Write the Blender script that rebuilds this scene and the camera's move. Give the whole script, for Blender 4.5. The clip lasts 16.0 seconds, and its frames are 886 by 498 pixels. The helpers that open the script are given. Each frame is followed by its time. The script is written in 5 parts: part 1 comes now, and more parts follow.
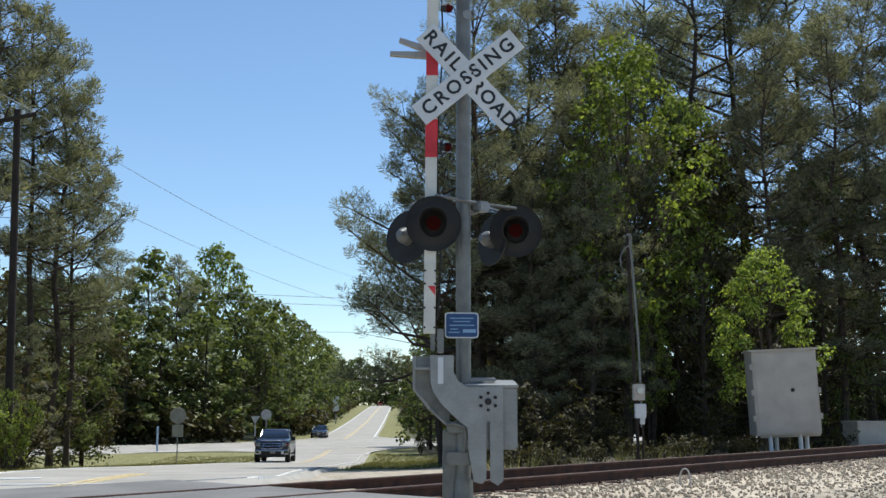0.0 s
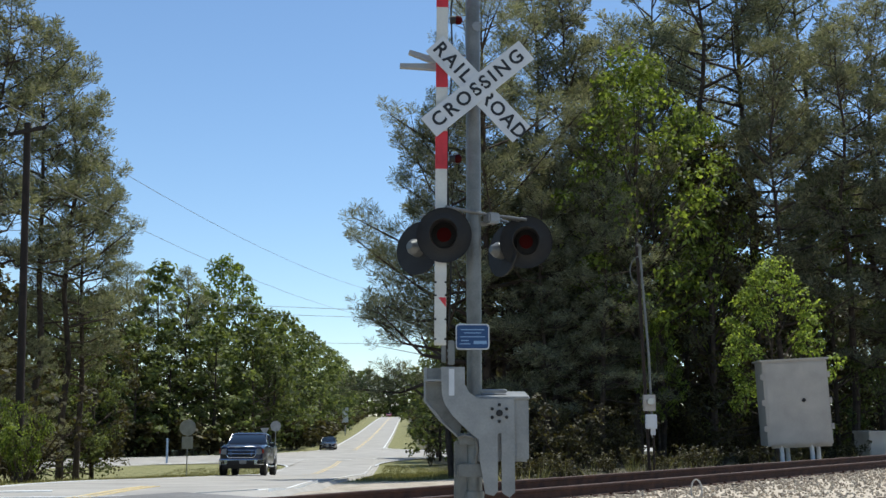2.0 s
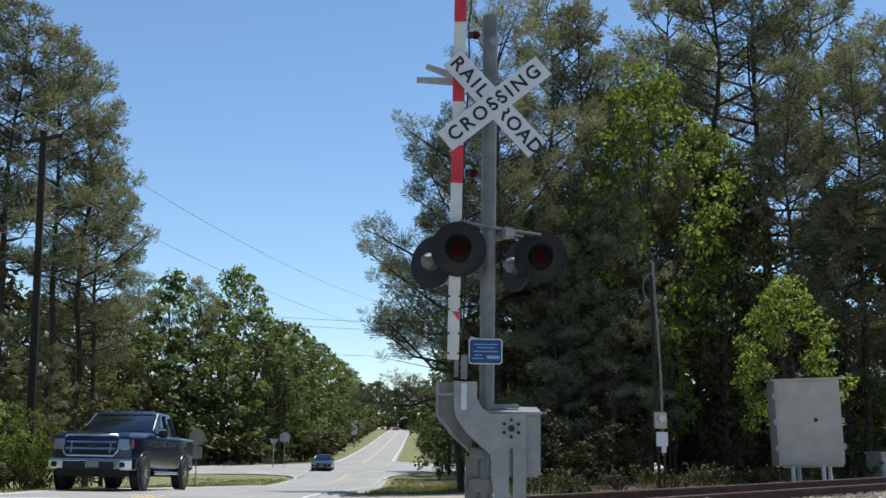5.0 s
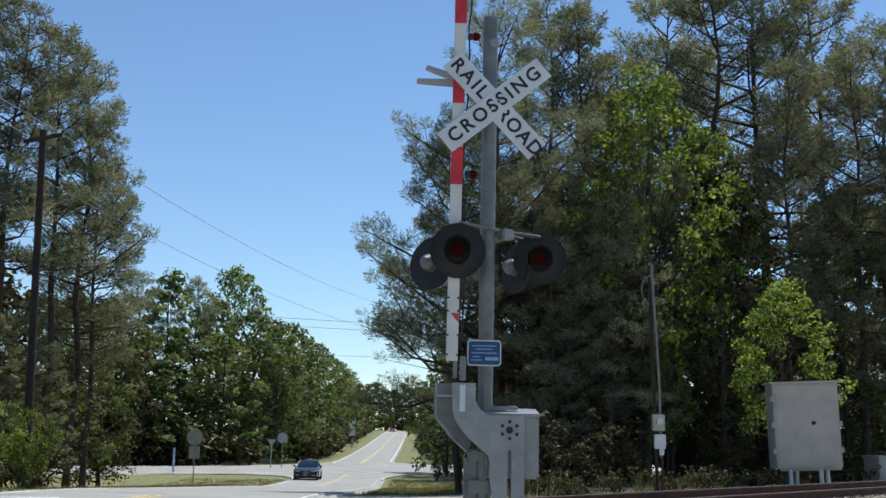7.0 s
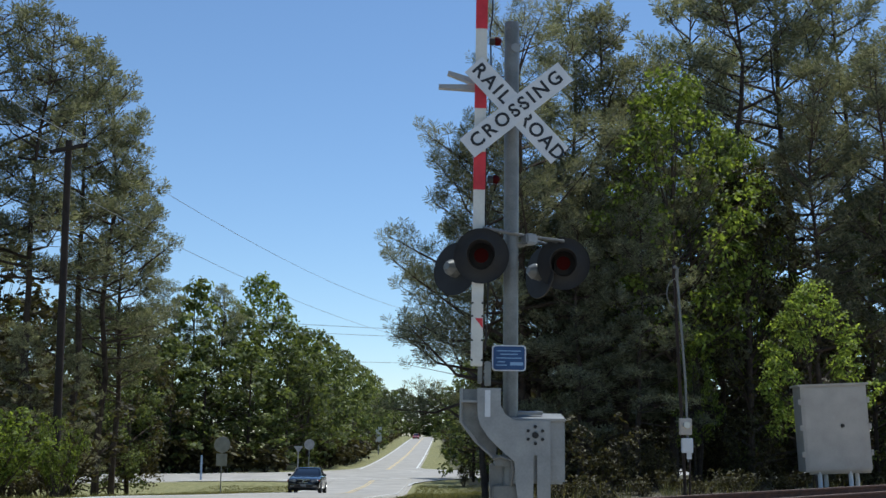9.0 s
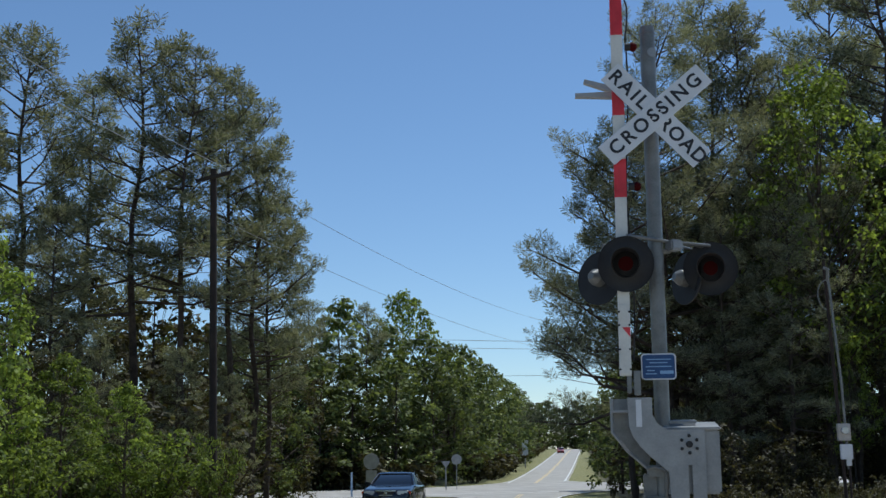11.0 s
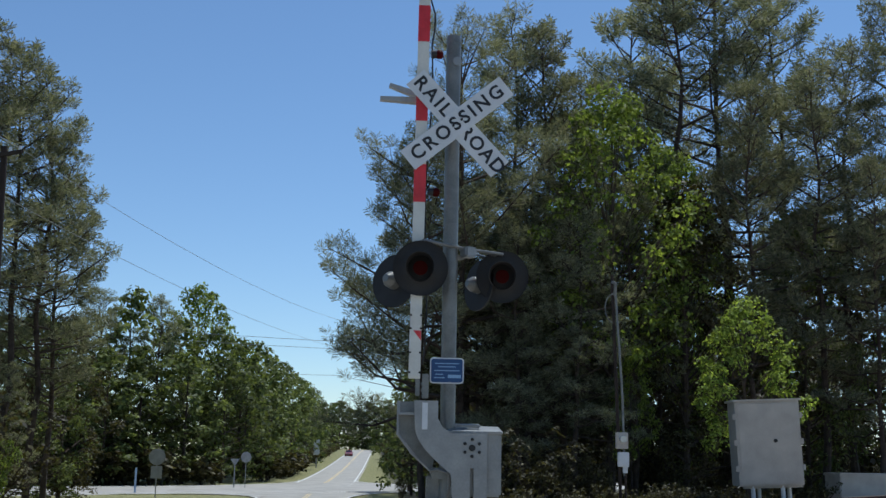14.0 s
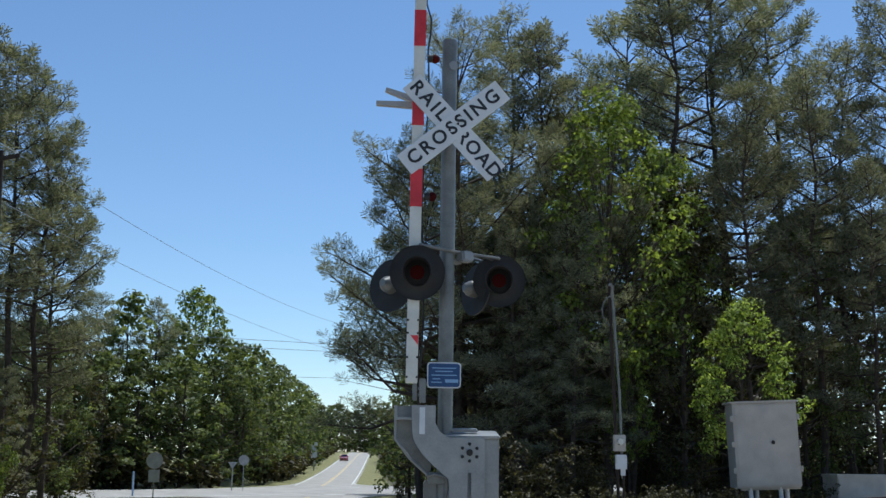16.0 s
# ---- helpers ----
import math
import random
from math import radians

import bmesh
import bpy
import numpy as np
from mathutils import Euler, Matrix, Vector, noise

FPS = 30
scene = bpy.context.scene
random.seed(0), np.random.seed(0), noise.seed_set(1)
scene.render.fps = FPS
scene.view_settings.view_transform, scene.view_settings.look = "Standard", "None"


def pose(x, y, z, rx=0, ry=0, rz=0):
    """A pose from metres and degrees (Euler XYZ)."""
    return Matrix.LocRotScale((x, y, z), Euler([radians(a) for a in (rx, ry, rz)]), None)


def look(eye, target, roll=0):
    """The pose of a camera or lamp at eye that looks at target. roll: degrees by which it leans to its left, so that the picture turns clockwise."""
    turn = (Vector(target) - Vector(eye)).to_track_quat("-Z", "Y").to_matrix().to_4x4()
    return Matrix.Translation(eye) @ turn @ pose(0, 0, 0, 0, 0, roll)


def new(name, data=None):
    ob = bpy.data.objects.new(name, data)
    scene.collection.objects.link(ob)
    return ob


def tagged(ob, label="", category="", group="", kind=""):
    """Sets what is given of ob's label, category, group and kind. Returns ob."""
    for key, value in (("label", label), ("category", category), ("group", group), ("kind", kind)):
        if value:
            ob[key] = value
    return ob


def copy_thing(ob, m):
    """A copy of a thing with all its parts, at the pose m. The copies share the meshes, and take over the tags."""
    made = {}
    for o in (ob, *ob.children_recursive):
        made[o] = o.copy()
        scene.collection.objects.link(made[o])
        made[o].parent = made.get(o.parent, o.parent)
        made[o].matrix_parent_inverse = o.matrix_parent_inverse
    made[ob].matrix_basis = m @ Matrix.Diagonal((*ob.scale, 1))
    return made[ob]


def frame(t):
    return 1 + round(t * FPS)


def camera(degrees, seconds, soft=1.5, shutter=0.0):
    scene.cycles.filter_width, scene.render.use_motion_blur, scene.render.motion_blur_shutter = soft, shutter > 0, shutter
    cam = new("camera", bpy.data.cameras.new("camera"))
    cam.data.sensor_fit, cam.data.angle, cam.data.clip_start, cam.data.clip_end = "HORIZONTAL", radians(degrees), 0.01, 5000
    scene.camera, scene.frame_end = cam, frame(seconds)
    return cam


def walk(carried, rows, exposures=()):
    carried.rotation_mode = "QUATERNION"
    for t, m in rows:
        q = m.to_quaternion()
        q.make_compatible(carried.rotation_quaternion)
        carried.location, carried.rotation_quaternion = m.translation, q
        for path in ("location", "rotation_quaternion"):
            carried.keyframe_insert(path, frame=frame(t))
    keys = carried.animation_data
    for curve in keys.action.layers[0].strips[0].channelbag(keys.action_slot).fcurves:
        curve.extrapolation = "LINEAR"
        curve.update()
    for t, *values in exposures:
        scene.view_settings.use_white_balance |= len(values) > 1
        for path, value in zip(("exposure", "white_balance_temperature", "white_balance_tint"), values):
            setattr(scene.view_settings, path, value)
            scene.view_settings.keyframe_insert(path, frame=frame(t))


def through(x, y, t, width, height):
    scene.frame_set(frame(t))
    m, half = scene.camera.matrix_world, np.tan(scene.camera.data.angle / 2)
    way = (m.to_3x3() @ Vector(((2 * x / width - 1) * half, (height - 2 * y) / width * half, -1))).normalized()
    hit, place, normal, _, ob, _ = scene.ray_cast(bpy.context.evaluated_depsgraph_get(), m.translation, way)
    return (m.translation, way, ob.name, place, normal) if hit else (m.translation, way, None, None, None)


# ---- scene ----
# ---------------------------------------------------------------- camera and its way
EYE = 1.4
cam = camera(41.0, 16.0, soft=1.5)
# seconds, sideways, up, yaw, pitch, lean
PATH = [
    (0.0, 0.000, -0.000, -2.50, 7.51, 0.14),
    (0.5, -0.001, -0.001, -2.41, 7.34, 0.04),
    (1.0, -0.004, 0.009, -2.30, 7.56, -0.05),
    (1.5, -0.004, 0.007, -2.35, 7.91, -0.07),
    (2.0, -0.017, 0.007, -2.08, 8.03, -0.04),
    (2.5, -0.018, 0.005, -2.11, 8.13, 0.18),
    (3.0, -0.017, 0.005, -2.23, 7.89, 0.29),
    (3.5, -0.015, 0.003, -2.14, 8.04, 0.35),
    (4.0, -0.019, 0.001, -2.11, 8.08, 0.40),
    (4.5, -0.030, 0.009, -1.94, 8.43, 0.49),
    (5.0, -0.041, 0.011, -1.50, 8.68, 0.90),
    (5.2, -0.042, 0.012, -1.35, 8.56, 0.99),
    (7.5, -0.046, 0.013, -1.59, 8.85, 1.22),
    (7.8, -0.042, 0.016, -1.72, 8.97, 0.98),
    (8.0, -0.037, 0.015, -1.76, 9.08, 0.75),
    (8.2, -0.036, 0.018, -1.75, 8.96, 0.75),
    (10.3, -0.065, 0.004, 3.51, 9.45, 0.85),
    (10.5, -0.075, 0.014, 3.98, 9.75, 0.78),
    (11.0, -0.082, 0.008, 6.39, 9.61, -0.55),
    (11.5, -0.087, -0.002, 7.00, 9.77, -0.75),
    (12.0, -0.103, -0.006, 8.41, 9.42, -0.99),
    (12.5, -0.095, -0.005, 6.94, 9.34, -1.14),
    (13.0, -0.074, -0.012, 1.84, 9.26, -0.18),
    (13.5, -0.031, 0.004, -2.66, 10.38, 0.82),
    (14.0, -0.022, 0.005, -3.24, 9.66, 1.03),
    (14.5, -0.029, 0.017, -3.62, 9.81, 0.91),
    (15.0, -0.027, 0.014, -3.58, 9.62, 0.88),
    (15.5, -0.018, 0.022, -3.62, 10.00, 1.07),
    (16.0, -0.019, 0.028, -3.38, 9.76, 0.80),
]
walk(cam, [(t, pose(dx, 0, EYE + dz, 90 + p, 0, yaw) @ pose(0, 0, 0, 0, 0, lean)) for t, dx, dz, yaw, p, lean in PATH],
     ((0.0, 0.14, 5930, 5), (3.5, 0.08, 5830, 5), (5.0, 0.03, 5750, 5), (8.0, -0.03, 5680, 5), (10.5, -0.23, 5560, 5), (12.5, -0.45, 5440, 5), (13.5, -0.32, 5480, 5), (15.0, -0.14, 5530, 5), (16.0, -0.08, 5530, 5)))

# ---------------------------------------------------------------- sky, sun
SUN_AZ, SUN_EL = 38.0, 64.0      # degrees to the right of the road's way, and up
world = bpy.data.worlds.new("sky")
scene.world = world
world.use_nodes = True
wt = world.node_tree
sky = wt.nodes.new("ShaderNodeTexSky")
sky.sky_type, sky.sun_disc = "NISHITA", False
sky.sun_elevation, sky.sun_rotation = radians(SUN_EL), radians(SUN_AZ)
sky.air_density, sky.dust_density, sky.ozone_density = 0.9, 0.05, 1.5
wt.nodes["Background"].inputs["Strength"].default_value = 0.122
wt.links.new(sky.outputs[0], wt.nodes["Background"].inputs["Color"])
lamp = bpy.data.lights.new("sun", "SUN")
lamp.energy, lamp.angle, lamp.color = 4.55, radians(0.5), (1.0, 0.915, 0.79)
a, e = radians(SUN_AZ), radians(SUN_EL)
new("sun", lamp).matrix_world = look(Vector((math.sin(a) * math.cos(e), math.cos(a) * math.cos(e), math.sin(e))) * 100, (0, 0, 0))


# ---------------------------------------------------------------- materials
def nodes_of(name):
    m = bpy.data.materials.new(name)
    m.use_nodes = True
    t = m.node_tree
    return m, t, t.nodes["Principled BSDF"], t.nodes.new, t.links.new


def ramp(t, lo, hi, c1, c2):
    r = t.nodes.new("ShaderNodeValToRGB")
    r.color_ramp.elements[0].position, r.color_ramp.elements[1].position = lo, hi
    r.color_ramp.elements[0].color, r.color_ramp.elements[1].color = (*c1, 1), (*c2, 1)
    return r


def surf(name, c1, c2, scale=4.0, rough=0.6, metal=0.0, bump=0.15, fine=60.0, rand=0.0, coat=0.0):
    """A surface that wanders between two colours at a coarse and a fine scale."""
    m, t, b, node, link = nodes_of(name)
    co = node("ShaderNodeTexCoord")
    n1, n2 = node("ShaderNodeTexNoise"), node("ShaderNodeTexNoise")
    n1.inputs["Scale"].default_value, n2.inputs["Scale"].default_value = scale, fine
    n1.inputs["Detail"].default_value = 6
    for n in (n1, n2):
        link(co.outputs["Object"], n.inputs["Vector"])
    mix = node("ShaderNodeMath")
    mix.operation = "MULTIPLY_ADD"
    link(n2.outputs[0], mix.inputs[0])
    mix.inputs[1].default_value = 0.35
    link(n1.outputs[0], mix.inputs[2])
    r = ramp(t, 0.45, 0.9, c1, c2)
    link(mix.outputs[0], r.inputs[0])
    out = r.outputs[0]
    if rand:
        info = node("ShaderNodeObjectInfo")
        hsv = node("ShaderNodeHueSaturation")
        mr = node("ShaderNodeMapRange")
        mr.inputs[3].default_value, mr.inputs[4].default_value = 1 - rand, 1 + rand
        link(info.outputs["Random"], mr.inputs[0])
        link(mr.outputs[0], hsv.inputs["Value"])
        link(out, hsv.inputs["Color"])
        out = hsv.outputs[0]
    link(out, b.inputs["Base Color"])
    b.inputs["Roughness"].default_value, b.inputs["Metallic"].default_value = rough, metal
    if coat:
        b.inputs["Coat Weight"].default_value, b.inputs["Coat Roughness"].default_value = coat, 0.16
    if bump:
        bp = node("ShaderNodeBump")
        bp.inputs["Strength"].default_value, bp.inputs["Distance"].default_value = bump, 0.02
        link(n2.outputs[0], bp.inputs["Height"])
        link(bp.outputs[0], b.inputs["Normal"])
    return m


def foliage(name, c1, c2, through=0.35, thru_col=None):
    """Leaves: each differs a little, and light comes through them."""
    m, t, b, node, link = nodes_of(name)
    geo, info, tr, mx = node("ShaderNodeNewGeometry"), node("ShaderNodeObjectInfo"), node("ShaderNodeBsdfTranslucent"), node("ShaderNodeMixShader")
    r = ramp(t, 0.25, 1.0, c1, c2)
    link(geo.outputs["Random Per Island"], r.inputs[0])
    hsv, mr = node("ShaderNodeHueSaturation"), node("ShaderNodeMapRange")
    mr.inputs[3].default_value, mr.inputs[4].default_value = 0.75, 1.25
    link(info.outputs["Random"], mr.inputs[0])
    link(mr.outputs[0], hsv.inputs["Value"])
    link(r.outputs[0], hsv.inputs["Color"])
    link(hsv.outputs[0], b.inputs["Base Color"])
    b.inputs["Roughness"].default_value = 0.6
    b.inputs["Specular IOR Level"].default_value = 0.25
    bright = node("ShaderNodeMix")
    bright.data_type, bright.blend_type = "RGBA", "MULTIPLY"
    bright.inputs[0].default_value = 1.0
    link(hsv.outputs[0], bright.inputs[6])
    bright.inputs[7].default_value = (*(thru_col or (1.35, 1.35, 0.75)), 1)
    link(bright.outputs[2], tr.inputs["Color"])
    mx.inputs[0].default_value = through
    link(b.outputs[0], mx.inputs[1])
    link(tr.outputs[0], mx.inputs[2])
    link(mx.outputs[0], t.nodes["Material Output"].inputs["Surface"])
    return m


def plain(name, c, rough=0.5, metal=0.0, emit=0.0, coat=0.0, spec=0.5):
    m, t, b, node, link = nodes_of(name)
    b.inputs["Base Color"].default_value = (*c, 1)
    b.inputs["Roughness"].default_value, b.inputs["Metallic"].default_value = rough, metal
    b.inputs["Coat Weight"].default_value, b.inputs["Specular IOR Level"].default_value = coat, spec
    if emit:
        b.inputs["Emission Color"].default_value, b.inputs["Emission Strength"].default_value = (*c, 1), emit
    return m


NX, NY = -0.741, 0.672           # across the track
TX, TY = 0.672, 0.741            # along the track
TRACK = 10.65                    # the track's middle, across


def ground_material():
    """Stone by the track, pale sand on its shoulders, dry grass past it, leaf litter under the wood with the trees'
    shade painted in.
    """
    m, t, b, node, link = nodes_of("ground")
    geo = node("ShaderNodeNewGeometry")
    n1, n2, n3 = (node("ShaderNodeTexNoise") for _ in range(3))
    for n, s in ((n1, 0.35), (n2, 3.0), (n3, 40.0)):
        n.inputs["Scale"].default_value, n.inputs["Detail"].default_value = s, 5
        link(geo.outputs["Position"], n.inputs["Vector"])
    dot = node("ShaderNodeVectorMath")
    dot.operation = "DOT_PRODUCT"
    link(geo.outputs["Position"], dot.inputs[0])
    dot.inputs[1].default_value = (NX, NY, 0)
    wob = node("ShaderNodeMath")
    wob.operation = "MULTIPLY_ADD"
    link(n1.outputs[0], wob.inputs[0])
    wob.inputs[1].default_value = 5.0
    link(dot.outputs["Value"], wob.inputs[2])
    sand_to_grass = node("ShaderNodeMapRange")
    sand_to_grass.inputs[1].default_value, sand_to_grass.inputs[2].default_value = 23.0, 26.0
    link(wob.outputs[0], sand_to_grass.inputs[0])
    sand = ramp(t, 0.35, 0.7, (0.36, 0.3, 0.22), (0.62, 0.55, 0.45))
    link(n2.outputs[0], sand.inputs[0])
    grass = ramp(t, 0.3, 0.7, (0.13, 0.135, 0.04), (0.36, 0.33, 0.14))
    link(n2.outputs[0], grass.inputs[0])
    sep = node("ShaderNodeSeparateXYZ")
    link(geo.outputs["Position"], sep.inputs[0])
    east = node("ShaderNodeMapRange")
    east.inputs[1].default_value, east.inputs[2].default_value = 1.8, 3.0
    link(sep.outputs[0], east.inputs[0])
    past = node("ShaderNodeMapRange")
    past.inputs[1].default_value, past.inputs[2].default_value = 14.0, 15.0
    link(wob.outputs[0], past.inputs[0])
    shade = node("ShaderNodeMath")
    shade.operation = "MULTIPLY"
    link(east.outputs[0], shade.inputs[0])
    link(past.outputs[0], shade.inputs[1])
    # litter kept very dark, so its colour also carries the trees' shade
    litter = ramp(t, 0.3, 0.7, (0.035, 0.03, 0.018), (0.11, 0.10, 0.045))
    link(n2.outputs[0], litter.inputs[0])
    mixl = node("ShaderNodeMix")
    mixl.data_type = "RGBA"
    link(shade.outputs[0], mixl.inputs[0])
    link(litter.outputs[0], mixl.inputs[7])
    fine = ramp(t, 0.3, 0.75, (0.6, 0.6, 0.6), (1.2, 1.2, 1.2))
    link(n3.outputs[0], fine.inputs[0])
    mix, mul = node("ShaderNodeMix"), node("ShaderNodeMix")
    mix.data_type = mul.data_type = "RGBA"
    mul.blend_type = "MULTIPLY"
    mul.inputs[0].default_value = 0.8
    link(sand_to_grass.outputs[0], mix.inputs[0])
    link(sand.outputs[0], mix.inputs[6])
    link(grass.outputs[0], mix.inputs[7])
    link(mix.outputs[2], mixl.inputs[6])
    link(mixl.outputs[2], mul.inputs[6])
    link(fine.outputs[0], mul.inputs[7])
    link(mul.outputs[2], b.inputs["Base Color"])
    b.inputs["Roughness"].default_value = 0.95
    bp = node("ShaderNodeBump")
    bp.inputs["Strength"].default_value, bp.inputs["Distance"].default_value = 0.5, 0.05
    link(n3.outputs[0], bp.inputs["Height"])
    link(bp.outputs[0], b.inputs["Normal"])
    return m


GROUND = ground_material()
ASPHALT = surf("asphalt", (0.30, 0.28, 0.25), (0.455, 0.425, 0.38), 0.6, 0.85, 0, 0.3, 90)
OLD_ASPHALT = surf("old_asphalt", (0.14, 0.135, 0.13), (0.24, 0.23, 0.22), 0.8, 0.9, 0, 0.4, 70)
WHITE_LINE = surf("road_white", (0.55, 0.55, 0.53), (0.8, 0.8, 0.78), 3, 0.7, 0, 0.2, 50)
YELLOW_LINE = surf("road_yellow", (0.58, 0.44, 0.2), (0.72, 0.58, 0.32), 3, 0.7, 0, 0.2, 50)
STONE = surf("ballast_stone", (0.38, 0.31, 0.23), (0.64, 0.55, 0.43), 2.5, 0.95, 0, 0.5, 30)
RUST = surf("rail_rust", (0.03, 0.014, 0.009), (0.085, 0.036, 0.02), 6, 0.85, 0.0, 0.3, 70)
RAIL_TOP = surf("rail_top", (0.12, 0.07, 0.055), (0.22, 0.16, 0.14), 5, 0.55, 0.4, 0.05, 60)
TIE = surf("tie_wood", (0.06, 0.045, 0.035), (0.16, 0.12, 0.09), 5, 0.95, 0, 0.5, 30, 0.25)
GALV = surf("galvanised_steel", (0.11, 0.113, 0.107), (0.2, 0.203, 0.192), 6, 0.4, 0.3, 0.08, 60)
GREY_PAINT = surf("silver_paint", (0.2, 0.205, 0.205), (0.31, 0.315, 0.31), 4, 0.45, 0.3, 0.06, 50)
WHITE_SHEET = surf("white_sheeting", (0.52, 0.54, 0.56), (0.66, 0.67, 0.68), 4, 0.45, 0, 0.03, 60)
ARM_WHITE = surf("arm_white", (0.52, 0.51, 0.46), (0.66, 0.65, 0.59), 5, 0.4, 0, 0.04, 60)
ARM_RED = surf("arm_red", (0.42, 0.015, 0.02), (0.6, 0.03, 0.04), 5, 0.4, 0, 0.04, 60)
ARM_DULL = surf("arm_dark_red", (0.10, 0.018, 0.018), (0.17, 0.03, 0.03), 5, 0.5, 0, 0.04, 60)
BLACK = surf("black_paint", (0.008, 0.008, 0.009), (0.02, 0.02, 0.02), 6, 0.7, 0, 0.05, 50)
LETTER = plain("black_letter", (0.012, 0.012, 0.014), 0.5)
LENS = plain("red_lens", (0.04, 0.002, 0.002), 0.6, spec=0.08)
LENS_LIT = plain("lit_red_lens", (0.055, 0.003, 0.003), 0.6, 0, 0.015, spec=0.08)
BLUE_SIGN = surf("blue_sheeting", (0.006, 0.04, 0.14), (0.011, 0.06, 0.18), 6, 0.4, 0, 0.02, 60)
NOTICE_INK = plain("notice_ink", (0.22, 0.36, 0.55), 0.5)
CASE_PAINT = surf("case_paint", (0.34, 0.31, 0.275), (0.46, 0.425, 0.375), 2, 0.45, 0.1, 0.05, 40)
# concrete made paler and warmer, to put sunlight into the footing's colour
SUNLIT_CONCRETE = surf("sunlit_concrete", (0.58, 0.47, 0.37), (0.76, 0.65, 0.53), 2, 0.9, 0, 0.3, 40)
CONCRETE = surf("concrete", (0.36, 0.34, 0.31), (0.55, 0.53, 0.49), 2, 0.9, 0, 0.3, 40)
POLE_WOOD = surf("pole_wood", (0.014, 0.009, 0.007), (0.04, 0.026, 0.02), 3, 0.9, 0, 0.4, 40)
BARK = surf("bark", (0.03, 0.021, 0.015), (0.095, 0.068, 0.05), 3, 0.95, 0, 0.8, 14)
SIGN_BACK = surf("sign_back", (0.28, 0.28, 0.27), (0.4, 0.4, 0.39), 3, 0.6, 0.4, 0.04, 40)
NEEDLE = foliage("pine_needles", (0.11, 0.118, 0.075), (0.345, 0.335, 0.235), 0.42)
LEAF = foliage("oak_leaves", (0.07, 0.088, 0.028), (0.215, 0.245, 0.08), 0.4)
LEAF_BRIGHT = foliage("young_leaves", (0.085, 0.115, 0.02), (0.33, 0.40, 0.085), 0.5)
# leaf colour darkened to stand for the deep shade inside the wood
LEAF_SHADED = foliage("shaded_wood_leaves", (0.034, 0.029, 0.011), (0.115, 0.1, 0.038), 0.3)
GRASS = foliage("grass_blades", (0.10, 0.10, 0.035), (0.36, 0.32, 0.14), 0.25)
TYRE = surf("tyre_rubber", (0.012, 0.012, 0.012), (0.035, 0.034, 0.033), 8, 0.85, 0, 0.2, 40)
CHROME = surf("chrome", (0.42, 0.43, 0.46), (0.55, 0.56, 0.6), 5, 0.14, 1.0, 0.0)
RIM = surf("alloy", (0.6, 0.6, 0.61), (0.78, 0.78, 0.79), 5, 0.22, 0.9, 0.0)
PAINT_BLUE = surf("dark_blue_paint", (0.002, 0.005, 0.028), (0.004, 0.009, 0.042), 2, 0.3, 0.2, 0.0, 40, 0, 0.8)
PAINT_NIGHT = surf("blue_black_paint", (0.002, 0.003, 0.008), (0.004, 0.005, 0.012), 2, 0.14, 0.0, 0.0, 40, 0, 0.6)
PAINT_RED = surf("red_paint", (0.3, 0.02, 0.015), (0.4, 0.03, 0.02), 2, 0.35, 0.1, 0.0, 40, 0, 1.0)
GLASS = plain("car_glass", (0.004, 0.005, 0.007), 0.04, 0.0, 0, 0.0)
HEADLAMP = plain("headlamp_glass", (0.34, 0.36, 0.39), 0.12, 0.3, 0, 1.0)
AMBER = plain("amber_marker", (0.42, 0.06, 0.02), 0.2, 0, 0.0, 1.0)
PLATE = plain("plate", (0.22, 0.23, 0.23), 0.5)


# ---------------------------------------------------------------- mesh helpers
def obj(name, bm, material, parent=None, label="", smooth=False, bevel=0.0):
    me = bpy.data.meshes.new(name)
    if bevel:
        bmesh.ops.bevel(bm, geom=[e for e in bm.edges if e.calc_face_angle(0) > 0.5], offset=bevel, segments=2, affect="EDGES", clamp_overlap=True)
    bmesh.ops.recalc_face_normals(bm, faces=bm.faces)
    bm.to_mesh(me)
    bm.free()
    for mt in (material if isinstance(material, (list, tuple)) else [material]):
        me.materials.append(mt)
    if smooth:
        for p in me.polygons:
            p.use_smooth = True
        me.set_sharp_from_angle(angle=radians(40))
    ob = new(name, me)
    if parent:
        ob.parent = parent
    if label:
        ob["label"] = label
    return ob


def part(name, bm, material, parent, label="", smooth=False, bevel=0.0):
    return obj(name, bm, material, parent, label, smooth, bevel)


def shared(name, me, parent, m):
    ob = new(name, me)
    ob.parent = parent
    ob.matrix_basis = m
    return ob


def box(sx, sy, sz, m=None, bm=None):
    bm = bm or bmesh.new()
    bmesh.ops.create_cube(bm, size=1, matrix=(m or Matrix()) @ Matrix.Diagonal((sx, sy, sz, 1)))
    return bm


def cyl(r1, r2, h, m=None, bm=None, seg=20):
    """Along z, from 0 to h."""
    bm = bm or bmesh.new()
    bmesh.ops.create_cone(bm, cap_ends=True, segments=seg, radius1=r1, radius2=r2, depth=h, matrix=(m or Matrix()) @ Matrix.Translation((0, 0, h / 2)))
    return bm


def tube(a, b, r1, r2=None, bm=None, seg=10):
    a, b = Vector(a), Vector(b)
    d = b - a
    m = Matrix.Translation(a) @ d.to_track_quat("Z", "Y").to_matrix().to_4x4()
    return cyl(r1, r1 if r2 is None else r2, d.length, m, bm, seg)


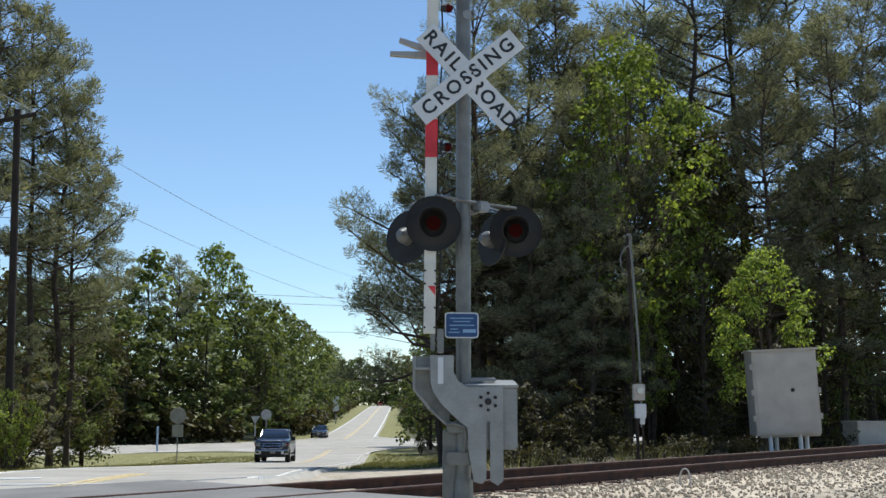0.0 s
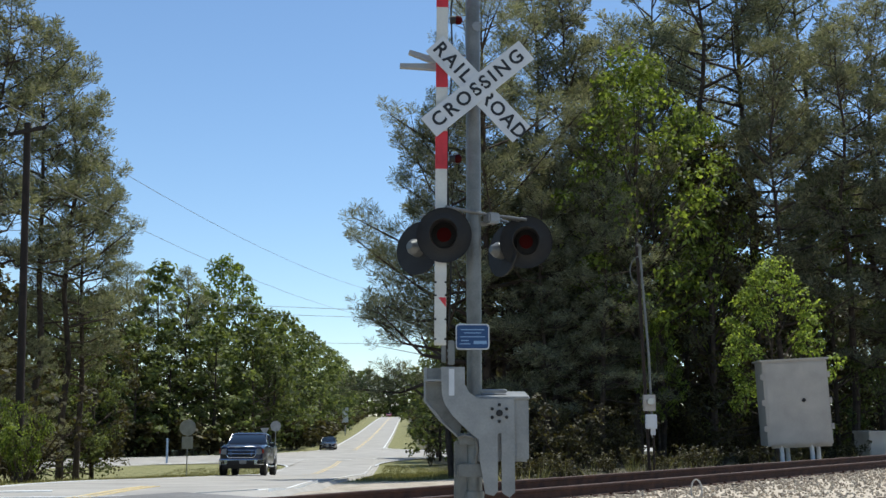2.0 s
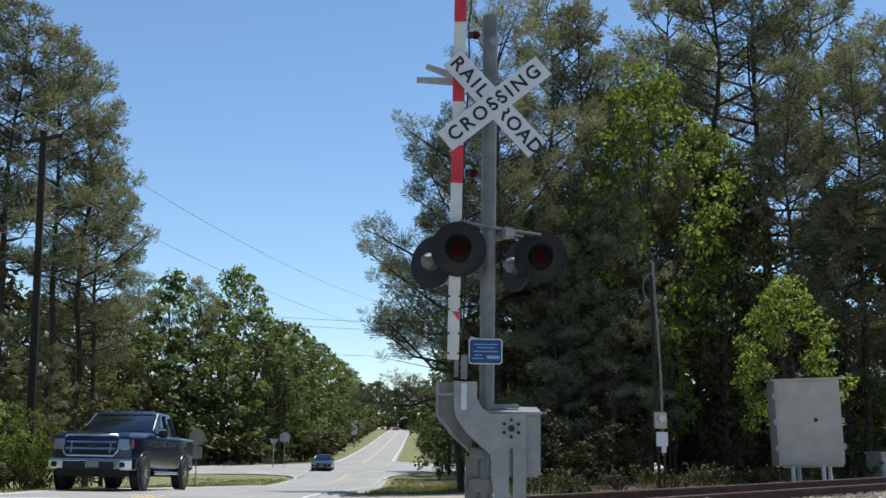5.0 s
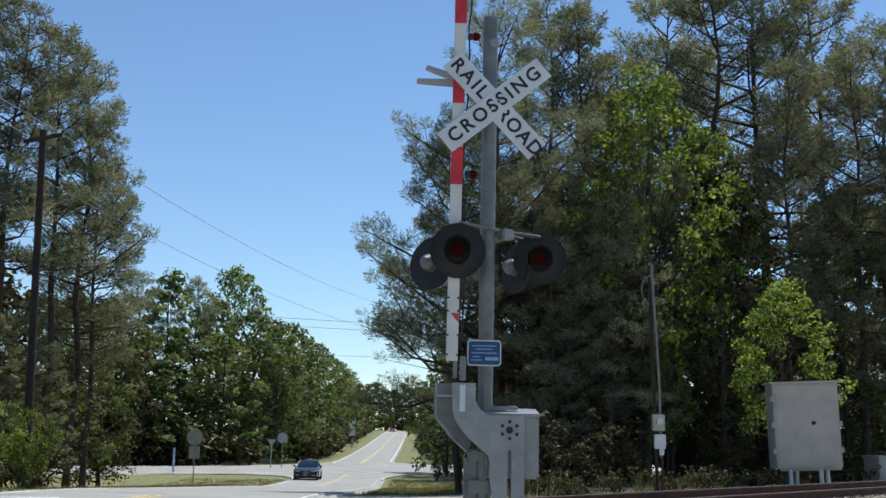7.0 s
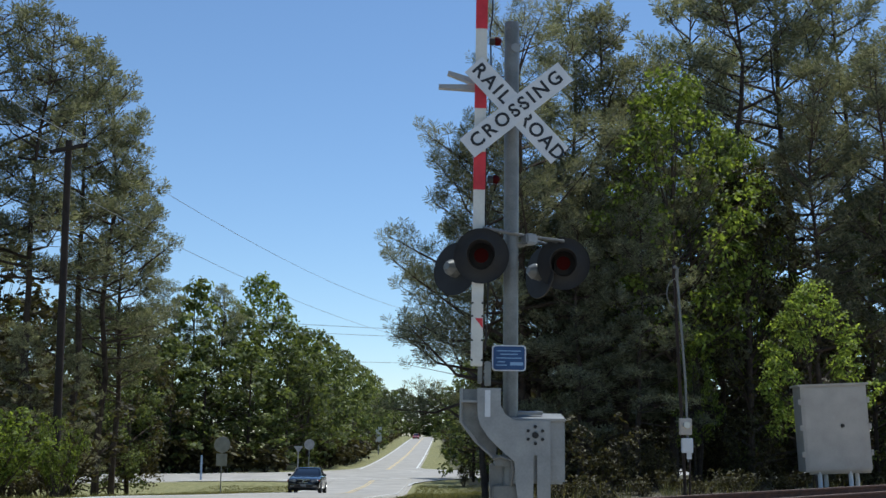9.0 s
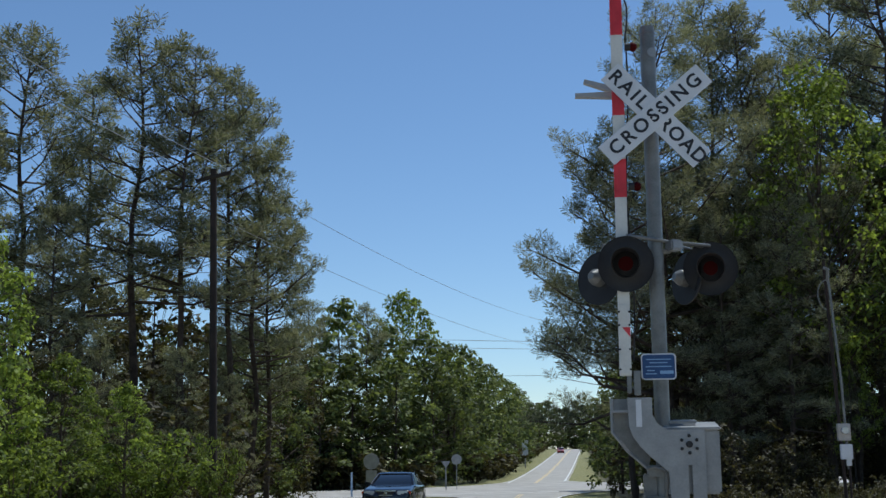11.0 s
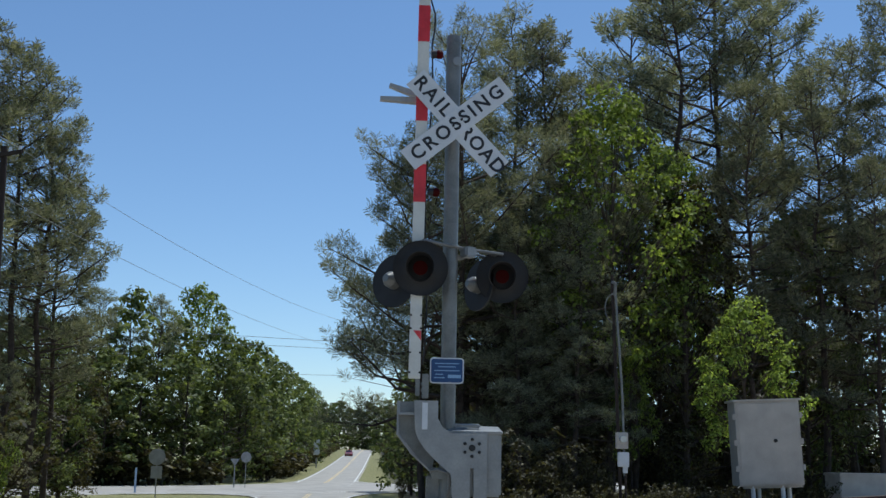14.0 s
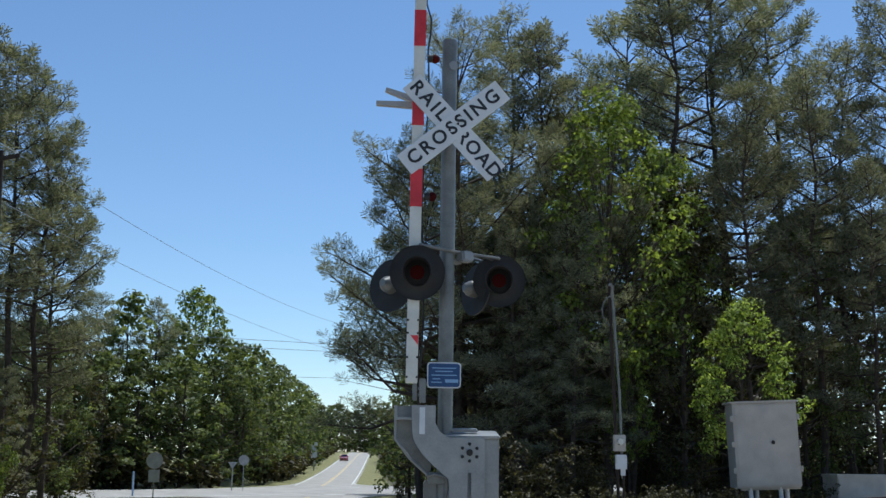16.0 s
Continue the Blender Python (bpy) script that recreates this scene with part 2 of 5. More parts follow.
def bent(points, r, bm=None, seg=8):
    """One round tube swept along points."""
    pts = [Vector(p) for p in points]
    rings, side = [], None
    for i, p in enumerate(pts):
        d = (pts[min(i + 1, len(pts) - 1)] - pts[max(i - 1, 0)]).normalized()
        if side is None:
            side = d.orthogonal().normalized()
        side = (side - d * side.dot(d)).normalized()
        up = d.cross(side)
        rings.append([p + (side * math.cos(2 * math.pi * k / seg) + up * math.sin(2 * math.pi * k / seg)) * r for k in range(seg)])
    return loft(rings, bm)


def prism(outline, depth, m=None, bm=None):
    """An outline in x, z, thick along y."""
    bm = bm or bmesh.new()
    m = m or Matrix()
    f = [bm.verts.new(m @ Vector((x, -depth / 2, z))) for x, z in outline]
    k = [bm.verts.new(m @ Vector((x, depth / 2, z))) for x, z in outline]
    bm.faces.new(f)
    bm.faces.new(k[::-1])
    for i in range(len(f)):
        j = (i + 1) % len(f)
        bm.faces.new((f[j], f[i], k[i], k[j]))
    return bm


def loft(rings, bm=None, caps=True):
    bm = bm or bmesh.new()
    vs = [[bm.verts.new(p) for p in ring] for ring in rings]
    n = len(vs[0])
    for a, b in zip(vs, vs[1:]):
        for i in range(n):
            bm.faces.new((a[i], a[(i + 1) % n], b[(i + 1) % n], b[i]))
    if caps:
        bm.faces.new(vs[0][::-1])
        bm.faces.new(vs[-1])
    return bm


def thing(name, m, label, category, group="", kind=""):
    ob = new(name)
    ob.matrix_basis = m
    ob.empty_display_size = 0.1
    return tagged(ob, label, category, group, kind)


# ---------------------------------------------------------------- the lie of the land
S_KEYS = (-400, -20, 0, 6, 8, 13.5, 17.5, 23.6, 31, 44, 53, 66, 90, 600)
Z_KEYS = (0.0, 0.0, 0.0, 0.05, 0.1, 0.12, 0.07, -0.20, -0.70, -1.52, -2.12, -2.45, -2.45, -2.45)


def land(x, y):
    """The ground's height: a low bank under the track, a flat beyond, a slow rise far off, and the road's ramp over the rails."""
    s = NX * x + NY * y
    # beside the road the bank falls away with the road itself
    k = min(1.0, max(0.0, x / 6.0, (-9.5 - x) / 6.0))
    k = k * k * (3 - 2 * k)
    q = min(1.0, max(0.0, (s - 13.0) / 4.0))
    s += (NX * -5.1 * (1 - k) + NX * x * k - NX * x) * q
    z = float(sum(np.interp(s + k, S_KEYS, Z_KEYS) for k in (-2, -1, 0, 1, 2)) / 5)
    far = max(0.0, y - 125)
    z += 3.5 * (1 - math.cos(min(1.0, far / 290) * math.pi)) / 2
    w = max(0.0, 1 - max(0.0, abs(NX * x + NY * y - TRACK) - 1.6) / 4.8)
    w = w * w * (3 - 2 * w)
    k = min(1.0, max(0.0, (6.0 - abs(x + 5.1)) / 1.8))
    return z + max(0.0, 0.30 - z) * w * k * k * (3 - 2 * k)


def road_land(x, y):
    return land(min(-1.9, max(-8.3, x)) if y < 60 else x, y) + 0.05


ROAD_X, ROAD_HALF = -5.1, 3.35


def build_ground():
    xs = sorted(set([*np.arange(-60, 60.1, 2.0), *np.arange(-12, 2.1, 0.5), *np.arange(-200, 201, 10.0), -2500, -1200, -600, -350, 350, 600, 1200, 2500]))
    ys = sorted(set([*np.arange(-20, 150.1, 2.0), *np.arange(2, 62.1, 0.5), *np.arange(150, 460, 10.0), -2500, -800, -200, -60, 600, 1000, 2500]))
    rnd = random.Random(3)
    verts = []
    for y in ys:
        for x in xs:
            v = 0.02 * rnd.uniform(-1, 1) if abs(x) < 60 and -20 < y < 150 and not -12 < x < 1.5 else 0.0
            verts.append((float(x), float(y), land(x, y) + v - (0.06 if abs(x - ROAD_X) < 3.2 else 0.02 if -10 < x < -0.5 else 0)))
    n = len(xs)
    faces = [(j * n + i, j * n + i + 1, (j + 1) * n + i + 1, (j + 1) * n + i) for j in range(len(ys) - 1) for i in range(n - 1)]
    me = bpy.data.meshes.new("ground")
    me.from_pydata(verts, [], faces)
    me.materials.append(GROUND)
    for p in me.polygons:
        p.use_smooth = True
    tagged(new("ground", me), "sandy grassy ground sloping from the railway bank", "ground", "", "structure")


def ribbon(name, pts, half, lift, material, height=road_land, across=6, label="", category="", skirt=0.0, parent=None):
    """A strip along points of the plan, laid on the land. half: (left, right) from its line."""
    bm = bmesh.new()
    rows = []
    for i, p in enumerate(pts):
        a, b = pts[max(0, i - 1)], pts[min(len(pts) - 1, i + 1)]
        d = Vector((b[0] - a[0], b[1] - a[1])).normalized()
        r = Vector((d.y, -d.x))
        row = []
        for k in range(across + 1):
            o = -half[0] + (half[0] + half[1]) * k / across
            x, y = p[0] + r.x * o, p[1] + r.y * o
            row.append(bm.verts.new((x, y, height(x, y) + lift)))
        if skirt:
            for end, o in ((0, -half[0] - skirt), (len(row), half[1] + skirt)):
                x, y = p[0] + r.x * o, p[1] + r.y * o
                row.insert(end, bm.verts.new((x, y, land(x, y) - 0.08)))
        rows.append(row)
    for p, q in zip(rows, rows[1:]):
        for k in range(len(p) - 1):
            bm.faces.new((p[k], p[k + 1], q[k + 1], q[k]))
    ob = obj(name, bm, material, parent)
    return ob


build_ground()


def road_x(y):
    """The road's middle: straight to the junction, then a shade to the right."""
    return ROAD_X + 2.6 * max(0.0, y - 135) / 265


road_pts = [(road_x(float(y)), float(y)) for y in np.concatenate([np.arange(-60, 2, 1.0), np.arange(2, 50, 0.5), np.arange(50, 150, 1.0), np.arange(150, 440, 8.0)])]
tagged(ribbon("road", road_pts, (ROAD_HALF, ROAD_HALF), 0.0, ASPHALT, across=16, skirt=0.2), "sun-bleached grey asphalt two-lane road over the crossing", "road", "", "structure")
# the highway that runs along the railway, beyond the flat
HD = Vector((0.80, 0.60)).normalized()
HC = Vector((-5.1, 118.0))
high_pts = [tuple(HC + HD * float(k)) for k in np.arange(-130, 150, 4.0)]


def high_land(x, y):
    return land(x, y) + 0.058


tagged(ribbon("highway", high_pts, (8.5, 8.5), 0.0, ASPHALT, height=high_land, across=6, skirt=0.4), "pale grey asphalt highway crossing the side road", "road", "", "structure")


def line(name, pts, w, material, label, lift=0.014, height=road_land):
    tagged(ribbon(name, pts, (w / 2, w / 2), lift, material, height, 1, skirt=0.01 if len(pts) > 2 and abs(pts[0][1]) < 25 else 0.0), label, "road marking", "", "structure")


def straight(a, b, step=0.5):
    n = max(1, int((Vector(b) - Vector(a)).length / step))
    return [tuple(Vector(a).lerp(Vector(b), k / n)) for k in range(n + 1)]


for dx in (-0.12, 0.12):
    line("yellow_line", straight((ROAD_X + dx, 17.0), (ROAD_X + dx, 25)), 0.11, YELLOW_LINE, "faded double yellow centre line")
    line("yellow_line", straight((ROAD_X + dx, 64), (ROAD_X + dx, 103)), 0.11, YELLOW_LINE, "faded double yellow centre line")
    line("yellow_line", straight((ROAD_X + dx, 135), (road_x(420) + dx, 420), 8), 0.13, YELLOW_LINE, "faded double yellow centre line")
    line("yellow_line", straight((ROAD_X + dx, -40), (ROAD_X + dx, 4)), 0.11, YELLOW_LINE, "faded double yellow centre line")
line("edge_line", straight((ROAD_X + 3.0, 18.5), (ROAD_X + 3.0, 93)), 0.16, WHITE_LINE, "worn white edge line")
line("edge_line", straight((ROAD_X - 3.05, 20.5), (ROAD_X - 3.05, 84)), 0.14, WHITE_LINE, "worn white edge line")
line("edge_line", straight((road_x(142) + 3.1, 142), (road_x(420) + 3.1, 420), 8), 0.2, WHITE_LINE, "worn white edge line")
line("edge_line", straight((ROAD_X - 3.1, 135), (road_x(420) - 3.1, 420), 8), 0.2, WHITE_LINE, "worn white edge line")
line("edge_line", straight((ROAD_X + 3.0, -40), (ROAD_X + 3.0, 5)), 0.14, WHITE_LINE, "worn white edge line")
line("stop_line", straight((ROAD_X - 3.0, 21.6), (ROAD_X - 1.2, 22.1), 0.5), 0.5, WHITE_LINE, "broad white stop line before the rails")
line("stop_line", straight((ROAD_X - 3.1, 19.3), (ROAD_X + 2.9, 20.1), 0.5), 0.26, WHITE_LINE, "thin worn white line before the rails")
for off, a0, a1 in ((7.6, -128, -13), (7.6, 9, 148), (-7.6, -128, -9), (-7.6, 14, 148)):
    c = HC + Vector((-HD.y, HD.x)) * off
    line("highway_edge_line", straight(tuple(c + HD * a0), tuple(c + HD * a1), 4), 0.25, WHITE_LINE, "white highway edge line", 0.012, high_land)


def flare(xe, out_y, along, name="junction_corner"):
    """Asphalt that rounds a corner between the road's edge at xe and the highway's edge, with its white line."""
    side = -8.5 if out_y < 0 else 8.5
    e = HC + Vector((-HD.y, HD.x)) * side
    p = e + HD * ((xe - e.x) / HD.x)
    a, b = Vector((xe, p.y + 17 * (1 if out_y > 0 else -1))), p + HD * along
    pts = [a * (1 - q) ** 2 + p * 2 * q * (1 - q) + b * q * q for q in np.linspace(0, 1, 15)]
    bm = bmesh.new()
    mid = bm.verts.new((p.x, p.y, high_land(p.x, p.y) - 0.006))
    vs = [bm.verts.new((v.x, v.y, high_land(v.x, v.y) - 0.006)) for v in pts]
    for i in range(len(vs) - 1):
        bm.faces.new((mid, vs[i], vs[i + 1]))
    tagged(obj(name, bm, ASPHALT), "rounded grey asphalt corner of the junction", "road", "", "structure")
    line("corner_line", [tuple(v) for v in pts], 0.18, WHITE_LINE, "worn white line round the junction corner", 0.014, high_land)


flare(ROAD_X + ROAD_HALF - 0.1, -1, 17)
flare(ROAD_X - ROAD_HALF + 0.1, -1, -15)
flare(ROAD_X + ROAD_HALF - 0.1, 1, 15)
flare(ROAD_X - ROAD_HALF + 0.1, 1, -17)
for k in (-6, 0):
    line("highway_dash", straight((ROAD_X + 1.2 + k * 0.35, 108 + k * 0.4), (ROAD_X + 3.0 + k * 0.35, 108.6 + k * 0.4), 1), 0.5, WHITE_LINE, "short white junction mark", 0.016, high_land)


# ---------------------------------------------------------------- railway
def on_track(u, s, z=0.0):
    return Vector((TX * u + NX * s, TY * u + NY * s, z))


TRACK_ROT = math.degrees(math.atan2(TY, TX))
RAIL_TOP_Z = 0.40


def build_track():
    tr = thing("railway_track", Matrix(), "rusty single railway track on pale stone ballast", "railway track", "", "structure")
    # ballast bank
    bm = bmesh.new()
    rnd = random.Random(5)
    prof = [(-3.4, -0.02), (-2.5, 0.05), (-1.7, 0.11), (-0.8, 0.118), (0, 0.105), (0.8, 0.118), (1.35, 0.09), (1.9, 0.02), (2.6, -0.05)]
    rows = []
    for u in np.arange(-60, 110, 0.6):
        row = []
        for o, z in prof:
            p = on_track(float(u), TRACK + o)
            h = rnd.uniform(-0.02, 0.02)
            if abs(p.x - ROAD_X) < ROAD_HALF + 0.9:
                z = min(z, -0.05)
            elif abs(p.x - ROAD_X) < 6.0:
                z = min(z, 0.22 - land(p.x, p.y))
            h *= 0.6
            row.append(bm.verts.new((p.x, p.y, land(p.x, p.y) + z + h)))
        rows.append(row)
    for p, q in zip(rows, rows[1:]):
        for k in range(len(prof) - 1):
            bm.faces.new((p[k], p[k + 1], q[k + 1], q[k]))
    tagged(part("ballast", bm, STONE, tr), kind="stuff")
    shape = [(-0.07, 0), (0.07, 0), (0.07, 0.012), (0.012, 0.03), (0.012, 0.115), (0.036, 0.128), (0.036, 0.16), (0.03, 0.168), (-0.03, 0.168), (-0.036, 0.16), (-0.036, 0.128), (-0.012, 0.115), (-0.012, 0.03), (-0.07, 0.012)]
    for s in (TRACK - 0.7525, TRACK + 0.7525):
        rings = [[on_track(u, s + o, RAIL_TOP_Z - 0.168 + z) for o, z in shape] for u in np.linspace(-60, 110, 60)]
        rail = part("rail", loft(rings), RUST, tr)
        bm = box(170, 0.058, 0.006, Matrix.Translation(on_track(25, s, RAIL_TOP_Z + 0.002)) @ pose(0, 0, 0, 0, 0, TRACK_ROT))
        part("running_surface", bm, RAIL_TOP, rail, "worn steel running surface")
    me = None
    rnd = random.Random(8)
    for i in range(150):
        u = -12 + i * 0.53
        p = on_track(u, TRACK, 0.14 + rnd.uniform(-0.015, 0.01))
        if abs(p.x - ROAD_X) < ROAD_HALF + 0.6:
            continue
        m = Matrix.Translation(p) @ pose(0, 0, 0, rnd.uniform(-1, 1), rnd.uniform(-1, 1), TRACK_ROT + rnd.uniform(-2, 2))
        if me is None:
            t0 = part("tie", box(0.22, 2.6, 0.17), TIE, tr, "weathered timber tie", bevel=0.012)
            me = t0.data
            t0.matrix_basis = m
        else:
            shared("tie", me, tr, m)
    # spiked plates under the rails
    pm = None
    for i in range(110):
        u = -2 + i * 0.53
        for s in (TRACK - 0.7525, TRACK + 0.7525):
            p = on_track(u, s, RAIL_TOP_Z - 0.168)
            if abs(p.x - ROAD_X) < ROAD_HALF + 0.6:
                continue
            m = Matrix.Translation(p) @ pose(0, 0, 0, 0, 0, TRACK_ROT)
            if pm is None:
                b = box(0.18, 0.34, 0.016)
                for k in (-0.1, 0.1):
                    box(0.03, 0.04, 0.05, Matrix.Translation((0.03, k, 0.02)), b)
                t0 = part("tie_plate", b, RUST, tr)
                pm = t0.data
                t0.matrix_basis = m
            else:
                shared("tie_plate", pm, tr, m)
    # loose stones
    base = [(1, 0, 0), (-1, 0, 0), (0, 1, 0), (0, -1, 0), (0, 0, 1), (0, 0, -1)]
    tri = [(0, 2, 4), (2, 1, 4), (1, 3, 4), (3, 0, 4), (2, 0, 5), (1, 2, 5), (3, 1, 5), (0, 3, 5)]
    verts, faces = [], []
    for i in range(21000):
        u, o = rnd.uniform(-1.5, 34), rnd.gauss(0, 1.9)
        if rnd.random() < 0.35:
            o = rnd.uniform(-5, -1.2)
        p = on_track(u, TRACK + o)
        if abs(p.x - ROAD_X) < 6.0 or abs(o) > 5 or (abs(abs(o) - 0.7525) < 0.11):
            continue
        z = land(p.x, p.y) + float(np.interp(o, [q[0] for q in prof], [q[1] for q in prof], left=0, right=0))
        r = rnd.uniform(0.014, 0.04)
        e = Euler((rnd.uniform(0, 6), rnd.uniform(0, 6), rnd.uniform(0, 6))).to_matrix()
        k = len(verts)
        sc = (rnd.uniform(0.7, 1.3), rnd.uniform(0.7, 1.3), rnd.uniform(0.6, 1.0))
        for v in base:
            q = e @ Vector((v[0] * sc[0], v[1] * sc[1], v[2] * sc[2])) * r
            verts.append((p.x + q.x, p.y + q.y, z + 0.012 + q.z))
        faces += [(a + k, b + k, c + k) for a, b, c in tri]
    me = bpy.data.meshes.new("loose_stone")
    me.from_pydata(verts, [], faces)
    me.materials.append(STONE_BITS)
    tagged(shared("loose_stone", me, tr, Matrix()), kind="stuff")
    # the crossing's asphalt between and beside the rails, with open flangeways
    for o0, o1 in ((-2.6, -0.80), (-0.66, 0.66), (0.80, 2.6)):
        us = [float(u) for u in np.arange(-30, 30, 0.3) if abs(on_track(float(u), TRACK).x - ROAD_X) < ROAD_HALF + 0.75]
        rings = []
        for u in us:
            p, q = on_track(u, TRACK + o0), on_track(u, TRACK + o1)
            top = RAIL_TOP_Z - 0.008
            rings.append([Vector((p.x, p.y, top)), Vector((q.x, q.y, top)), Vector((q.x, q.y, 0.1)), Vector((p.x, p.y, 0.1))])
        bm = loft(rings)
        part("crossing_panel", bm, OLD_ASPHALT, tr, "worn dark asphalt crossing panel")


STONE_BITS = foliage("stone_bits", (0.40, 0.32, 0.23), (0.74, 0.63, 0.47), 0.0)
build_track()


# ---------------------------------------------------------------- trees
def leaf_mesh(name, verts, faces, material):
    me = bpy.data.meshes.new(name)
    me.from_pydata(verts, [], faces)
    me.materials.append(material)
    return me


def lobe_leaves(rng, lobes, per, size, slim=0.62, droop=0.25):
    """Leaves laid like a loose skin over each lobe's upper side; lobes: centre, radius, half height."""
    c = np.repeat(np.array([tuple(q[0]) for q in lobes], float), per, axis=0)
    r = np.repeat(np.array([(q[1], q[1], q[2]) for q in lobes], float), per, axis=0)
    n = len(c)
    o = rng.normal(0, 1, (n, 3)) + np.array([0, 0, 0.55])
    o /= np.linalg.norm(o, axis=1, keepdims=True)
    c = c + o * r * rng.uniform(0.55, 1.12, (n, 1))
    up = o * 0.55 + rng.normal(0, 0.38, (n, 3)) + np.array([0, 0, 0.5])
    up /= np.linalg.norm(up, axis=1, keepdims=True)
    d = np.cross(up, rng.normal(0, 1, (n, 3)))
    d = d / np.linalg.norm(d, axis=1, keepdims=True) - np.array([0, 0, droop])
    d /= np.linalg.norm(d, axis=1, keepdims=True)
    w = np.cross(d, up)
    w /= np.linalg.norm(w, axis=1, keepdims=True)
    ln = (size * rng.uniform(0.55, 1.35, n))[:, None]
    v = np.stack([c - d * ln * 0.5, c + w * ln * slim * 0.5, c + d * ln * 0.5, c - w * ln * slim * 0.5], 1).reshape(-1, 3)
    return v, np.arange(n * 4).reshape(-1, 4)


def needles(rng, tips, ways, count, length, width):
    """Bottlebrush tufts: needles that stand off a short shoot, leaning towards its end."""
    tips, ways = np.repeat(np.asarray(tips, float), count, 0), np.repeat(np.asarray(ways, float), count, 0)
    n = len(tips)
    s = rng.uniform(-0.5, 0.5, (n, 1))
    rad = np.cross(ways, rng.normal(0, 1, (n, 3)))
    rad /= np.linalg.norm(rad, axis=1, keepdims=True)
    d = ways * (0.45 + 0.9 * np.maximum(0, s)) + rad * (1.0 - 0.5 * np.maximum(0, s)) + rng.normal(0, 0.12, (n, 3))
    d /= np.linalg.norm(d, axis=1, keepdims=True)
    w = np.cross(d, rng.normal(0, 1, (n, 3)))
    w /= np.linalg.norm(w, axis=1, keepdims=True)
    ln = length * rng.uniform(0.72, 1.08, (n, 1))
    root = tips + ways * s * length * 1.3
    v = np.stack([root, root + d * ln + w * width, root + d * ln - w * width], 1).reshape(-1, 3)
    return v, np.arange(n * 3).reshape(-1, 3)


def pine(seed, height, bare, reach, label, limbs=46, count=28, tuft=0.28):
    """A straight trunk, bare below; limbs that fork into upturned twigs, each ending in a tuft."""
    rng, rnd = np.random.default_rng(seed), random.Random(seed)
    ob = thing("pine_tree", Matrix(), label, "tree")
    wob = [(rnd.uniform(-0.25, 0.25), rnd.uniform(-0.25, 0.25)) for _ in range(8)]
    wob[0] = (0, 0)

    def axis(z):
        k = max(0.0, z) / height * 6.99
        i = int(k)
        a, b = wob[i], wob[i + 1]
        return Vector((a[0] + (b[0] - a[0]) * (k - i), a[1] + (b[1] - a[1]) * (k - i), z))

    r0 = 0.0098 * height
    rings = []
    for z in np.linspace(-0.6, height * 0.985, 14):
        c, r = axis(float(z)), r0 * (1 - 0.93 * max(0, z) / height) * (1.25 if z < 0.2 else 1)
        rings.append([c + Vector((math.cos(a) * r, math.sin(a) * r, 0)) for a in np.arange(8) * math.pi / 4])
    bm = loft(rings)
    tips, ways = [axis(height * 0.985)], [Vector((0, 0, 1))]
    for i in range(limbs):
        q = (i + rnd.random()) / limbs
        z = height * (bare + (0.97 - bare) * q)
        ang = i * 2.4 + rnd.uniform(-0.6, 0.6)
        ln = reach * (1.03 - q) ** 0.42 * rnd.uniform(0.5, 1.15)
        lift = 0.12 + 0.8 * q + rnd.uniform(-0.4, 0.4)
        d = Vector((math.cos(ang), math.sin(ang), lift)).normalized()
        cross = Vector((-math.sin(ang), math.cos(ang), 0))
        a = axis(z)
        mid = a + d * ln * 0.5 + Vector((0, 0, -0.06 * ln))
        end = mid + (d + Vector((rnd.uniform(-0.3, 0.3), rnd.uniform(-0.3, 0.3), 0.3))).normalized() * ln * 0.5
        r = 0.018 + 0.012 * ln
        tube(a, mid, r, r * 0.6, bm, 4)
        tube(mid, end, r * 0.6, 0.012, bm, 4)
        tips.append(end)
        ways.append((d + Vector((0, 0, 0.8))).normalized())
        forks = 3 + int(ln * 1.9)
        for k in range(forks):
            f = 0.42 + 0.56 * (k + rnd.random() * 0.6) / forks
            base = a.lerp(mid, f / 0.5) if f < 0.5 else mid.lerp(end, (f - 0.5) / 0.5)
            side = (cross * (1 if k % 2 else -1) + d * rnd.uniform(0.3, 1.0) + Vector((0, 0, rnd.uniform(-0.15, 0.6)))).normalized()
            tl = (0.25 + ln * 0.30 * (1.25 - f)) * rnd.uniform(0.6, 1.25)
            tip = base + side * tl
            tube(base, tip, 0.016, 0.008, bm, 3)
            tips.append(tip)
            ways.append((side * 0.6 + Vector((0, 0, rnd.uniform(0.5, 1.0)))).normalized())
            if tl > 0.45:
                twig = base.lerp(tip, 0.55) + Vector((rnd.gauss(0, 0.15), rnd.gauss(0, 0.15), rnd.uniform(0.12, 0.32)))
                tips.append(twig)
                ways.append((side * 0.4 + Vector((rnd.gauss(0, 0.3), rnd.gauss(0, 0.3), 0.8))).normalized())
    for z in np.linspace(0.12, bare, 9):
        ang = rnd.uniform(0, 6.28)
        a = axis(height * float(z))
        if z > 0.2:
            tube(a, a + Vector((math.cos(ang), math.sin(ang), rnd.uniform(-0.2, 0.3))) * rnd.uniform(0.5, 1.6), 0.025, 0.008, bm, 4)
    part("trunk", bm, BARK, ob)
    v, f = needles(rng, tips, ways, count, tuft, tuft * (0.07 if count < 30 else 0.04))
    shared("crown", leaf_mesh("crown", v.tolist(), f.tolist(), NEEDLE), ob, Matrix())
    return ob


